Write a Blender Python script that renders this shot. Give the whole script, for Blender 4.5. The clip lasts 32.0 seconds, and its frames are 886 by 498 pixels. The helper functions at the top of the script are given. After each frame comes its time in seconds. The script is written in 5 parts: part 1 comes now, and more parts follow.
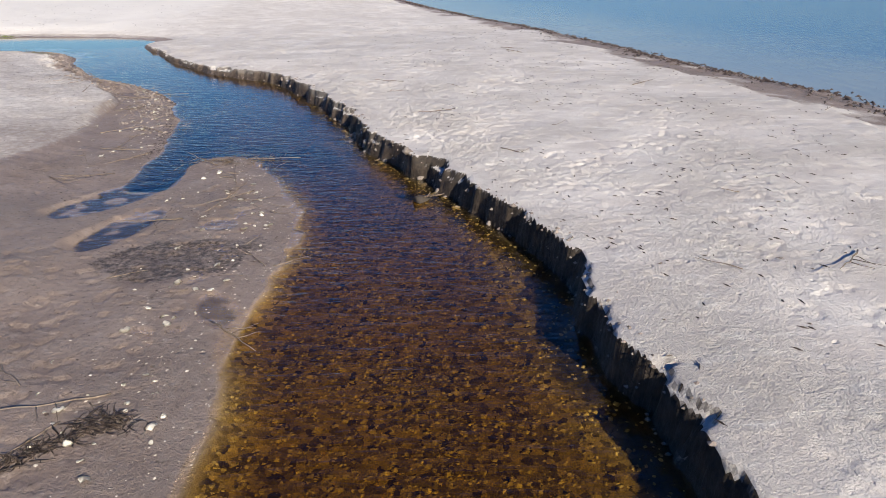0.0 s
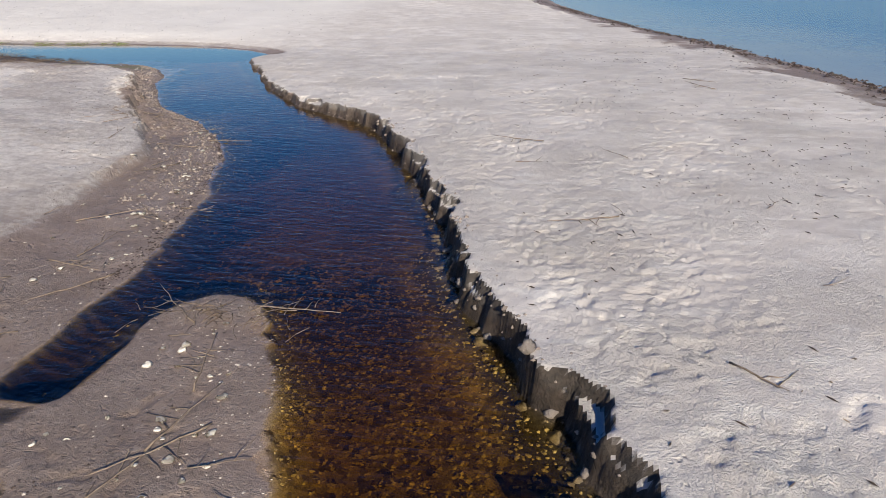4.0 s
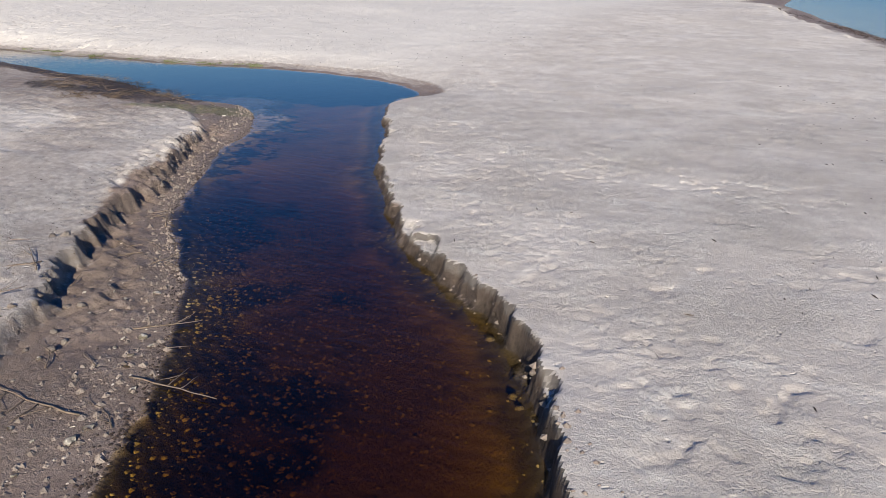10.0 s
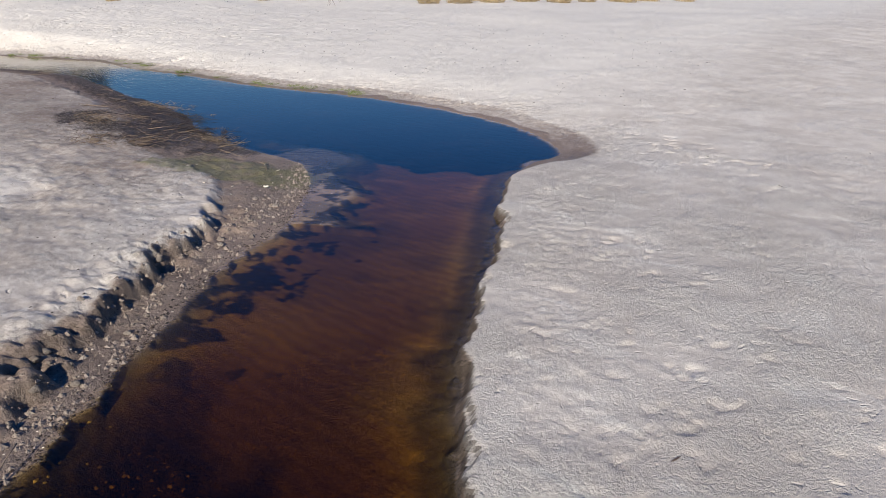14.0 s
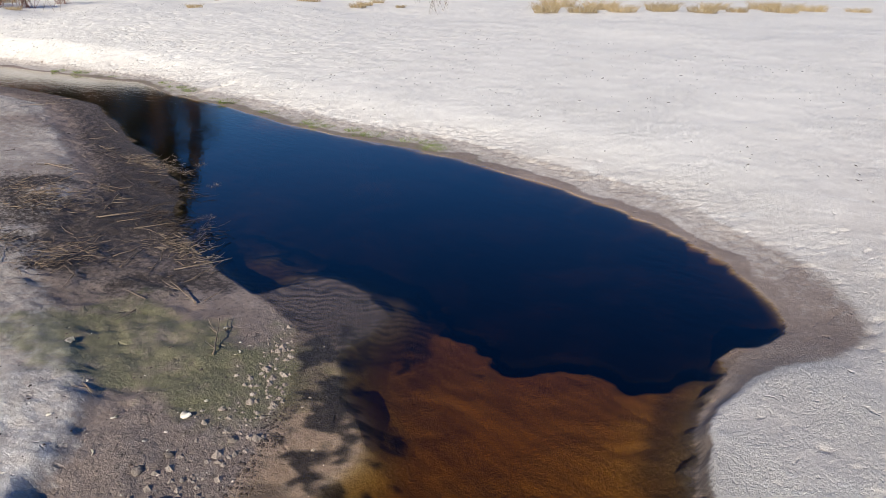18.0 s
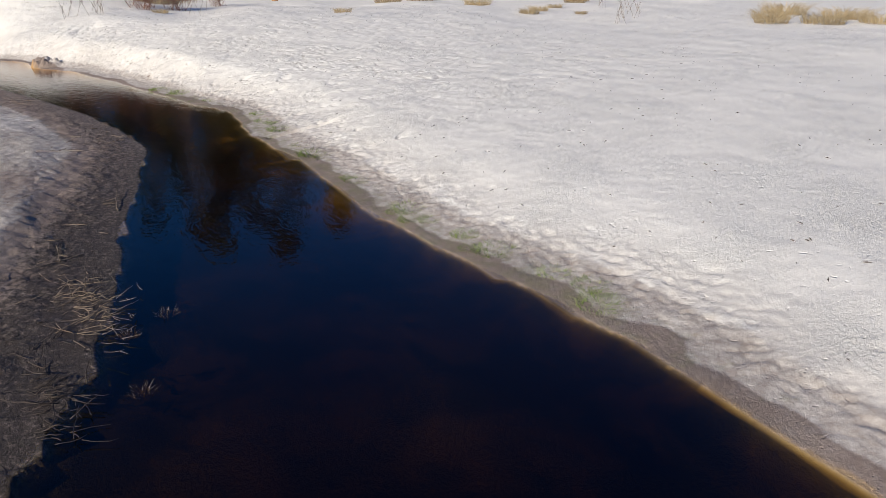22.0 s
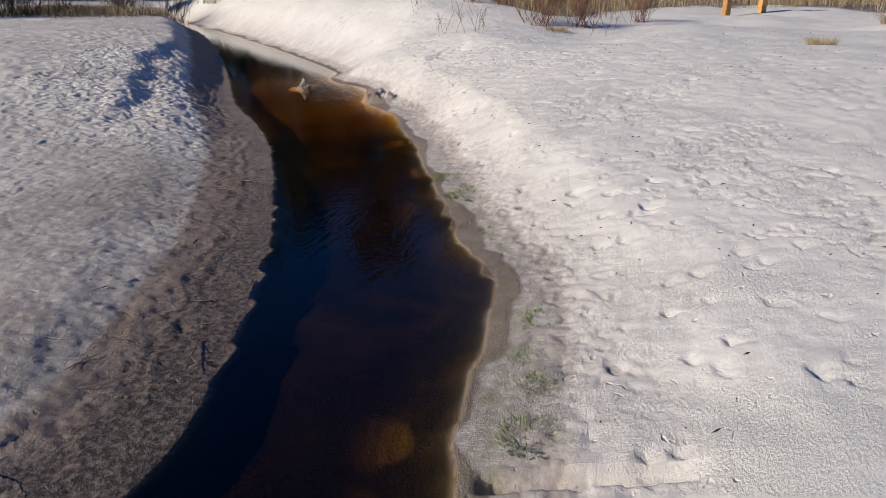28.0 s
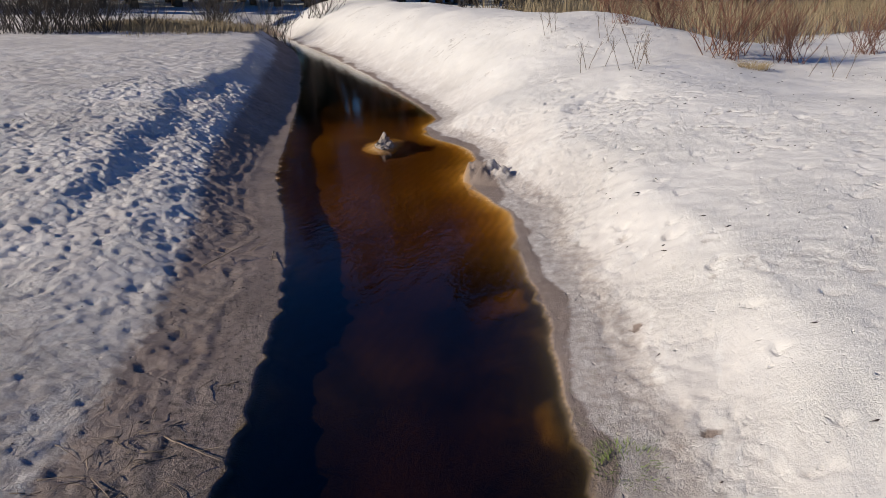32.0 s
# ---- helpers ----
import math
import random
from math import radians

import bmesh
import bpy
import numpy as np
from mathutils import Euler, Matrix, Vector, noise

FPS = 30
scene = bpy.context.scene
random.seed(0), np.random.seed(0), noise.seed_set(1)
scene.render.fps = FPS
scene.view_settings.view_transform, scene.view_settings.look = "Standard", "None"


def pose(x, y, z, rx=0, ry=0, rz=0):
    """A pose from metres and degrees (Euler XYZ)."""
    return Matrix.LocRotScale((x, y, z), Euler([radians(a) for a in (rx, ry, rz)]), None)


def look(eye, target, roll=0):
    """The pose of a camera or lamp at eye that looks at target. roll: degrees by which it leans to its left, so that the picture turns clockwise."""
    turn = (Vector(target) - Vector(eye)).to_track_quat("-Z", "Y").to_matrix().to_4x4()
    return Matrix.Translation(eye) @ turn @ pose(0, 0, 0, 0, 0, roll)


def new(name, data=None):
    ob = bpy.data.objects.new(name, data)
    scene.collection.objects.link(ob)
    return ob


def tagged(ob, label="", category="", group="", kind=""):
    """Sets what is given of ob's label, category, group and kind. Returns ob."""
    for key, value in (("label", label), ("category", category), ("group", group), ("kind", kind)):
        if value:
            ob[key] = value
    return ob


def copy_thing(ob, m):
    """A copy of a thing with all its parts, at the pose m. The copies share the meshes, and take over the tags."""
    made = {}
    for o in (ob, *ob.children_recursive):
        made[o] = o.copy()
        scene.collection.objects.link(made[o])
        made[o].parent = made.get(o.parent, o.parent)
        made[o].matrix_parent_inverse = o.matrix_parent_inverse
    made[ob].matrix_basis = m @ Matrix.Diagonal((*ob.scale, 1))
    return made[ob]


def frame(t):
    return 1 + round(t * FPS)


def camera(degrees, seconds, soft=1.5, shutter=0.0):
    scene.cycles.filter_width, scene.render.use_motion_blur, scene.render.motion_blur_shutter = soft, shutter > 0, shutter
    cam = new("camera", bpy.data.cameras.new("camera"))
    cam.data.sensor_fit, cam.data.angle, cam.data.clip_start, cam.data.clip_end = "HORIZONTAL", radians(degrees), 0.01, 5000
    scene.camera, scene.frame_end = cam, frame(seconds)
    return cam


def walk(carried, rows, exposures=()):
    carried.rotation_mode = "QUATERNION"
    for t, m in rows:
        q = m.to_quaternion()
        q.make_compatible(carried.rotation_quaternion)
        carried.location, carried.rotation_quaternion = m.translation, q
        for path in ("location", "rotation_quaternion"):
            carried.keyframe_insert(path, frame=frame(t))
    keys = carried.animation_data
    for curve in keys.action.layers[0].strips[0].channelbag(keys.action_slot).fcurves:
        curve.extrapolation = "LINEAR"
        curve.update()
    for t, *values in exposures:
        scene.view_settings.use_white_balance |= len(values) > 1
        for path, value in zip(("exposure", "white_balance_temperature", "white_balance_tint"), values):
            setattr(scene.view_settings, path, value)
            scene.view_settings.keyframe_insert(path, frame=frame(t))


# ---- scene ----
cam = camera(64.8, 32.0, soft=0.6)
METRES, EYE, TILT, LEAN, TURN = 35.088, 2.1, 1.32, -2.1, 0.0
ROWS = [
    (0.0, 0.0, 0.0, 0.0, -0.9, -23.57, 2.07),
    (0.5, 0.0016, 0.0147, -0.0002, 0.22, -23.52, 2.12),
    (1.0, 0.0025, 0.0291, -0.0005, 1.58, -23.49, 2.18),
    (1.5, 0.0028, 0.043, -0.0007, 3.44, -23.41, 2.22),
    (2.0, 0.0027, 0.0575, -0.0006, 5.54, -23.32, 2.24),
    (2.5, 0.0022, 0.0718, -0.0008, 7.39, -23.23, 2.27),
    (3.0, 0.0013, 0.0863, -0.0012, 8.79, -23.18, 2.3),
    (3.5, -0.0007, 0.1009, -0.0016, 9.92, -23.14, 2.33),
    (5.5, -0.0089, 0.161, -0.0026, 14.23, -22.91, 2.3),
    (6.0, -0.0116, 0.1756, -0.0028, 15.06, -22.86, 2.3),
    (6.5, -0.0145, 0.1899, -0.003, 15.86, -22.81, 2.34),
    (7.0, -0.018, 0.204, -0.0031, 16.57, -22.78, 2.35),
    (7.5, -0.0221, 0.218, -0.0034, 17.65, -22.69, 2.33),
    (8.0, -0.0264, 0.232, -0.0033, 19.21, -22.61, 2.31),
    (8.5, -0.0309, 0.2458, -0.0036, 20.82, -22.5, 2.3),
    (9.0, -0.0363, 0.2593, -0.0036, 22.74, -22.43, 2.32),
    (9.5, -0.0422, 0.2728, -0.0037, 25.13, -22.32, 2.32),
    (10.0, -0.0488, 0.286, -0.0038, 27.53, -22.21, 2.29),
    (10.5, -0.0552, 0.2989, -0.004, 29.83, -22.08, 2.26),
    (11.0, -0.0623, 0.3118, -0.0038, 31.87, -21.96, 2.19),
    (11.5, -0.0689, 0.3237, -0.0039, 33.33, -21.89, 2.19),
    (12.0, -0.0759, 0.3365, -0.004, 34.62, -21.79, 2.2),
    (12.5, -0.0824, 0.3498, -0.0039, 35.73, -21.74, 2.2),
    (13.0, -0.09, 0.3631, -0.0042, 36.85, -21.67, 2.24),
    (13.5, -0.098, 0.3763, -0.0044, 38.0, -21.6, 2.24),
    (14.0, -0.1068, 0.3888, -0.0047, 39.18, -21.52, 2.25),
    (14.5, -0.1162, 0.4002, -0.005, 40.31, -21.43, 2.22),
    (16.5, -0.1543, 0.4455, -0.0057, 43.54, -21.02, 2.2),
    (17.0, -0.1641, 0.4571, -0.0056, 44.58, -20.99, 2.17),
    (17.5, -0.1747, 0.4691, -0.0054, 46.24, -20.92, 2.15),
    (18.0, -0.1847, 0.4798, -0.0048, 48.2, -20.84, 2.13),
    (18.5, -0.1953, 0.4893, -0.0043, 50.3, -20.77, 2.1),
    (19.0, -0.2071, 0.4989, -0.0041, 52.43, -20.65, 2.06),
    (19.5, -0.2189, 0.5098, -0.0036, 54.17, -20.63, 2.04),
    (20.0, -0.2303, 0.5214, -0.0036, 55.71, -20.58, 2.05),
    (20.5, -0.2419, 0.5324, -0.0037, 57.17, -20.53, 2.05),
    (21.0, -0.2538, 0.5427, -0.0035, 58.57, -20.5, 2.09),
    (21.5, -0.2659, 0.5526, -0.0035, 60.22, -20.42, 2.07),
    (22.0, -0.2792, 0.5619, -0.0036, 62.58, -20.32, 2.04),
    (22.5, -0.2933, 0.5708, -0.0028, 65.44, -20.22, 1.96),
    (23.0, -0.3087, 0.5793, -0.0023, 68.62, -20.13, 1.88),
    (23.5, -0.3246, 0.5875, -0.0011, 71.86, -20.05, 1.76),
    (24.0, -0.3404, 0.5956, -0.0001, 74.78, -19.99, 1.63),
    (24.5, -0.3564, 0.6033, 0.0003, 77.69, -19.93, 1.59),
    (25.0, -0.372, 0.609, 0.0006, 80.76, -19.84, 1.47),
    (25.5, -0.3883, 0.6146, 0.0012, 83.81, -19.73, 1.37),
    (27.5, -0.4534, 0.6287, 0.004, 95.18, -19.37, 1.12),
    (28.0, -0.4703, 0.6295, 0.0047, 97.78, -19.28, 1.0),
    (28.5, -0.4875, 0.6291, 0.0056, 100.3, -19.21, 0.86),
    (29.0, -0.5042, 0.6271, 0.0057, 102.72, -19.18, 0.76),
    (29.5, -0.5205, 0.6253, 0.0063, 104.67, -19.14, 0.66),
    (30.0, -0.5366, 0.6229, 0.0069, 105.95, -19.11, 0.59),
    (30.5, -0.5532, 0.6194, 0.0077, 106.74, -19.11, 0.57),
    (31.0, -0.5717, 0.6134, 0.0084, 107.01, -19.09, 0.53),
    (31.5, -0.5887, 0.6069, 0.009, 107.19, -19.05, 0.52),
    (32.0, -0.604, 0.6011, 0.0097, 107.33, -18.26, 0.54),
]
EXPOSURES = [(t, e, 7200 if t < 15 else 7000, 5 if t < 15 else 3 if t < 24 else 6) for t, e in ((0.0, 0.52), (2.0, 0.42), (6.0, 0.28), (9.0, 0.22), (13.0, 0.17), (16.0, 0.22), (19.0, 0.32), (21.5, 0.18), (24.0, -0.16), (28.0, -0.17), (32.0, -0.15))]
walk(cam, [(t, pose(0, 0, EYE, TILT, LEAN, TURN) @ pose(METRES * x, METRES * y, METRES * z, 90 + pitch, roll, yaw)) for t, x, y, z, yaw, pitch, roll in ROWS], EXPOSURES)

# ---- light ----
SUN_ELEVATION, SUN_AZIMUTH = radians(26.5), radians(152.0)  # azimuth from +y towards +x
world = bpy.data.worlds.new("sky")
scene.world = world
world.use_nodes = True
wn = world.node_tree.nodes
sky = wn.new("ShaderNodeTexSky")
sky.sky_type, sky.sun_disc = "NISHITA", False
sky.sun_elevation, sky.sun_rotation = SUN_ELEVATION, SUN_AZIMUTH
sky.air_density, sky.dust_density, sky.ozone_density = 1.0, 0.1, 5.0
wn["Background"].inputs["Strength"].default_value = 0.085
deepen = wn.new("ShaderNodeHueSaturation")
deepen.inputs["Hue"].default_value = 0.518
deepen.inputs["Saturation"].default_value = 1.3
world.node_tree.links.new(sky.outputs[0], deepen.inputs["Color"])
world.node_tree.links.new(deepen.outputs[0], wn["Background"].inputs["Color"])
sun_data = bpy.data.lights.new("sun", "SUN")
sun_data.energy, sun_data.angle, sun_data.color = 4.9, radians(0.53), (1.0, 0.93, 0.86)
sun = new("sun", sun_data)
to_sun = Vector((math.sin(SUN_AZIMUTH) * math.cos(SUN_ELEVATION), math.cos(SUN_AZIMUTH) * math.cos(SUN_ELEVATION), math.sin(SUN_ELEVATION)))
sun.matrix_world = look(to_sun * 50, (0, 0, 0))


# ---- materials ----
class Nodes:
    """Short names for building a node tree."""

    def __init__(self, name):
        self.m = bpy.data.materials.new(name)
        self.m.use_nodes = True
        self.t = self.m.node_tree
        self.b = self.t.nodes["Principled BSDF"]
        self.out = self.t.nodes["Material Output"]

    def n(self, kind, **sets):
        node = self.t.nodes.new(kind)
        for key, value in sets.items():
            if key in ("operation", "blend_type", "data_type", "noise_dimensions", "attribute_name", "feature", "distance", "use_clamp", "wave_type", "bands_direction"):
                setattr(node, key, value)
            else:
                node.inputs[key.replace("_", " ")].default_value = value
        return node

    def link(self, a, b):
        self.t.links.new(a, b)

    def coords(self):
        return self.n("ShaderNodeTexCoord").outputs["Object"]

    def position(self):
        return self.n("ShaderNodeNewGeometry").outputs["Position"]

    def noise(self, vec, scale, detail=4.0, rough=0.55, dist=0.0):
        node = self.n("ShaderNodeTexNoise", Scale=scale, Detail=detail, Roughness=rough, Distortion=dist)
        self.link(vec, node.inputs["Vector"])
        return node.outputs["Fac"]

    def ramp(self, fac, lo, hi, to_lo=0.0, to_hi=1.0):
        node = self.n("ShaderNodeMapRange", From_Min=lo, From_Max=hi, To_Min=to_lo, To_Max=to_hi)
        self.link(fac, node.inputs["Value"])
        return node.outputs["Result"]

    def math(self, op, a, b):
        node = self.n("ShaderNodeMath", operation=op)
        for k, v in enumerate((a, b)):
            if isinstance(v, (int, float)):
                node.inputs[k].default_value = v
            else:
                self.link(v, node.inputs[k])
        return node.outputs[0]

    def mix(self, fac, a, b, blend="MIX"):
        node = self.n("ShaderNodeMix", data_type="RGBA", blend_type=blend)
        for sock, v in ((node.inputs["Factor"], fac), (node.inputs[6], a), (node.inputs[7], b)):
            if isinstance(v, (int, float)):
                sock.default_value = v
            elif isinstance(v, tuple):
                sock.default_value = (*v, 1.0)
            else:
                self.link(v, sock)
        return node.outputs[2]

    def attr(self, name):
        return self.n("ShaderNodeAttribute", attribute_name=name).outputs["Fac"]

    def bump(self, height, strength, distance, normal=None):
        node = self.n("ShaderNodeBump", Strength=strength)
        node.inputs["Distance"].default_value = distance
        self.link(height, node.inputs["Height"])
        if normal is not None:
            self.link(normal, node.inputs["Normal"])
        return node.outputs["Normal"]

    def done(self, colour, rough, normal=None):
        for sock, v in ((self.b.inputs["Base Color"], colour), (self.b.inputs["Roughness"], rough)):
            if isinstance(v, (int, float)):
                sock.default_value = v
            elif isinstance(v, tuple):
                sock.default_value = (*v, 1.0)
            else:
                self.link(v, sock)
        if normal is not None:
            self.link(normal, self.b.inputs["Normal"])
        return self.m


def ground_material():
    k = Nodes("sand")
    p = k.position()
    big, mid, fine, grain = k.noise(p, 0.35, 3), k.noise(p, 2.2, 5, 0.6), k.noise(p, 14.0, 5, 0.65), k.noise(p, 160.0, 2, 0.6)
    wet, dark, algae, bed, deep = (k.attr(a) for a in ("wet", "dark", "algae", "bed", "deep"))
    streak = k.n("ShaderNodeMapping")
    streak.inputs["Rotation"].default_value = (0, 0, 0.9)
    streak.inputs["Scale"].default_value = (0.5, 1.6, 1.0)
    k.link(p, streak.inputs["Vector"])
    film = k.noise(streak.outputs[0], 3.4, 6, 0.68, 0.8)
    dry = k.mix(k.ramp(mid, 0.36, 0.62), (0.585, 0.532, 0.492), (0.755, 0.705, 0.66))
    dry = k.mix(k.ramp(big, 0.45, 0.60, 0.0, 0.65), dry, (0.58, 0.53, 0.49))
    dry = k.mix(k.ramp(film, 0.54, 0.68, 0.0, 0.75), dry, (0.79, 0.755, 0.71))
    dry = k.mix(k.ramp(fine, 0.58, 0.78, 0.0, 0.45), dry, (0.47, 0.41, 0.37))
    dry = k.mix(k.ramp(grain, 0.60, 0.76, 0.0, 0.45), dry, (0.33, 0.28, 0.25))
    dry = k.mix(k.math("MULTIPLY", k.attr("clean"), k.ramp(mid, 0.3, 0.7, 0.9, 0.6)), dry, (0.80, 0.762, 0.715))
    damp = k.mix(k.ramp(mid, 0.35, 0.7), (0.225, 0.17, 0.142), (0.335, 0.262, 0.222))
    damp = k.mix(k.ramp(fine, 0.52, 0.75, 0.0, 0.6), damp, (0.39, 0.325, 0.287))
    damp = k.mix(k.ramp(grain, 0.6, 0.8, 0.0, 0.4), damp, (0.20, 0.155, 0.13))
    wetness = k.ramp(k.math("ADD", wet, k.ramp(fine, 0.2, 0.8, -0.28, 0.28)), 0.25, 0.75)
    colour = k.mix(wetness, dry, damp)
    speck = k.ramp(k.math("ADD", k.noise(p, 26.0, 4, 0.7), k.math("MULTIPLY", dark, 0.62)), 0.74, 0.98)
    colour = k.mix(speck, colour, k.mix(k.ramp(grain, 0.4, 0.6), (0.032, 0.025, 0.021), (0.09, 0.07, 0.06)))
    green = k.ramp(k.math("ADD", k.noise(p, 6.0, 5, 0.7), k.math("MULTIPLY", algae, 0.6)), 0.80, 1.10, 0.0, 0.62)
    colour = k.mix(green, colour, (0.17, 0.175, 0.07))
    gravel = k.n("ShaderNodeTexVoronoi", Scale=25.0)
    k.link(p, gravel.inputs["Vector"])
    stone = k.mix(k.ramp(gravel.outputs["Color"], 0.1, 0.9), (0.05, 0.034, 0.016), (0.46, 0.35, 0.18))
    ripples = k.n("ShaderNodeTexWave", Scale=3.1, Distortion=5.0, Detail=3.0, Detail_Scale=1.6, wave_type="BANDS", bands_direction="Y")
    k.link(p, ripples.inputs["Vector"])
    silt = k.mix(k.ramp(mid, 0.3, 0.7), (0.34, 0.24, 0.115), (0.49, 0.36, 0.19))
    silt = k.mix(k.attr("rust"), silt, k.mix(k.ramp(mid, 0.3, 0.7), (0.38, 0.22, 0.095), (0.56, 0.345, 0.16)))
    silt = k.mix(k.ramp(ripples.outputs["Fac"], 0.2, 0.9, 0.0, 0.35), silt, (0.22, 0.14, 0.07))
    floor_colour = k.mix(k.attr("gravel"), silt, stone)
    peat = k.mix(k.ramp(k.noise(p, 1.3, 6, 0.7, 0.5), 0.47, 0.66), (0.014, 0.012, 0.011), (0.075, 0.052, 0.034))
    floor_colour = k.mix(deep, floor_colour, peat)
    colour = k.mix(bed, colour, floor_colour)
    # This mask holds real mud and the shadow painted beside the right bank.
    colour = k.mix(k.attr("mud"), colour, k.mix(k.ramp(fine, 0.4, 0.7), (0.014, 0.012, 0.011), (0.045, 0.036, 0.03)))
    # Steep bank faces: dark wet sand with their shade painted in.
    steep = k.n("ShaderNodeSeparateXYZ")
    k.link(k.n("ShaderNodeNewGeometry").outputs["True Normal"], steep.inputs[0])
    wall_shade = k.math("MULTIPLY", k.ramp(steep.outputs["Z"], 0.80, 0.55), k.attr("cliff"))
    colour = k.mix(wall_shade, colour, k.mix(k.ramp(fine, 0.35, 0.7), (0.028, 0.021, 0.017), (0.085, 0.063, 0.047)))
    rough = k.mix(wetness, (0.95, 0.95, 0.95), (0.55, 0.55, 0.55))
    crust = k.noise(p, 48.0, 5, 0.68)
    warp = k.n("ShaderNodeTexNoise", Scale=5.0, Detail=3.0)
    k.link(p, warp.inputs["Vector"])
    shift = k.n("ShaderNodeVectorMath", operation="MULTIPLY_ADD")
    k.link(warp.outputs["Color"], shift.inputs[0])
    shift.inputs[1].default_value = (0.28, 0.28, 0.28)
    k.link(p, shift.inputs[2])
    cells = k.n("ShaderNodeTexVoronoi", Scale=6.5, feature="DISTANCE_TO_EDGE")
    k.link(shift.outputs[0], cells.inputs["Vector"])
    crease = k.math("MULTIPLY", k.ramp(cells.outputs["Distance"], 0.0, 0.07, 1.0, 0.0), k.ramp(k.noise(p, 8.0, 3, 0.6), 0.54, 0.62))
    small = k.n("ShaderNodeTexVoronoi", Scale=19.0, feature="DISTANCE_TO_EDGE")
    k.link(shift.outputs[0], small.inputs["Vector"])
    crease_s = k.math("MULTIPLY", k.ramp(small.outputs["Distance"], 0.0, 0.09, 1.0, 0.0), k.ramp(k.noise(p, 13.0, 3, 0.6), 0.55, 0.63))
    relief = k.math("ADD", k.math("MULTIPLY", crust, 0.75), k.math("MULTIPLY", k.noise(p, 17.0, 8, 0.74, 0.6), 0.75))
    dent = k.n("ShaderNodeTexVoronoi", Scale=8.5)
    k.link(shift.outputs[0], dent.inputs["Vector"])
    hole = k.math("MULTIPLY", k.ramp(dent.outputs["Distance"], 0.06, 0.20, 1.0, 0.0), k.ramp(dent.outputs["Color"], 0.70, 0.76))
    fleck = k.n("ShaderNodeTexVoronoi", Scale=24.0)
    k.link(shift.outputs[0], fleck.inputs["Vector"])
    nick = k.math("MULTIPLY", k.ramp(fleck.outputs["Distance"], 0.10, 0.26, 1.0, 0.0), k.ramp(fleck.outputs["Color"], 0.74, 0.78))
    hole = k.math("ADD", hole, k.math("MULTIPLY", nick, 0.6))
    marks = k.math("ADD", k.math("MULTIPLY", crease, 0.12), k.math("ADD", k.math("MULTIPLY", crease_s, 0.14), k.math("MULTIPLY", hole, 0.5)))
    marks = k.math("MULTIPLY", marks, k.math("SUBTRACT", 1.0, bed))
    relief = k.math("SUBTRACT", relief, marks)
    relief = k.math("ADD", relief, k.math("MULTIPLY", grain, 0.30))
    patch = k.ramp(k.noise(p, 1.1, 3), 0.35, 0.65, 0.25, 1.0)
    normal = k.bump(k.math("SUBTRACT", k.math("MULTIPLY", relief, k.math("MULTIPLY", patch, k.attr("coarse"))), k.math("MULTIPLY", k.math("MULTIPLY", hole, 0.12), k.math("SUBTRACT", 1.0, bed))), 1.0, 0.036)
    k.b.inputs["Specular IOR Level"].default_value = 0.25
    return k.done(colour, rough, normal)


def water_material(name, absorb, wave_scale, wave_height):
    """Clear tea-coloured water: a see-through body that swallows light with its depth (per metre, by colour), under a mirror skin."""
    k = Nodes(name)
    p = k.position()
    stretch = k.n("ShaderNodeMapping")
    stretch.inputs["Rotation"].default_value = (0, 0, 0.5)
    stretch.inputs["Scale"].default_value = (0.55, 1.5, 1.0)
    k.link(p, stretch.inputs["Vector"])
    calm = k.attr("ripple")
    height = k.math("ADD", k.noise(stretch.outputs[0], wave_scale, 3, 0.55, 0.4), k.math("MULTIPLY", k.noise(p, wave_scale * 2.7, 2), 0.35))
    node = k.n("ShaderNodeBump")
    k.link(k.math("MULTIPLY", calm, wave_height), node.inputs["Strength"])
    node.inputs["Distance"].default_value = 0.02
    k.link(height, node.inputs["Height"])
    body = k.n("ShaderNodeBsdfRefraction", IOR=1.33, Roughness=0.0)
    k.link(node.outputs[0], body.inputs["Normal"])
    deep_ = k.attr("depth")
    tint = k.n("ShaderNodeCombineColor")
    for sock, a in zip(("Red", "Green", "Blue"), absorb):
        k.link(k.math("POWER", 2.71828, k.math("MULTIPLY", deep_, -a)), tint.inputs[sock])
    k.link(tint.outputs[0], body.inputs["Color"])
    gloss = k.n("ShaderNodeBsdfGlossy")
    gloss.inputs["Roughness"].default_value = 0.03
    gloss.inputs["Color"].default_value = (1, 1, 1, 1)
    k.link(node.outputs[0], gloss.inputs["Normal"])
    fres = k.n("ShaderNodeFresnel", IOR=1.33)
    k.link(node.outputs[0], fres.inputs["Normal"])
    mixed = k.n("ShaderNodeMixShader")
    k.link(fres.outputs[0], mixed.inputs[0])
    k.link(body.outputs[0], mixed.inputs[1])
    k.link(gloss.outputs[0], mixed.inputs[2])
    k.link(mixed.outputs[0], k.out.inputs["Surface"])
    return k.m


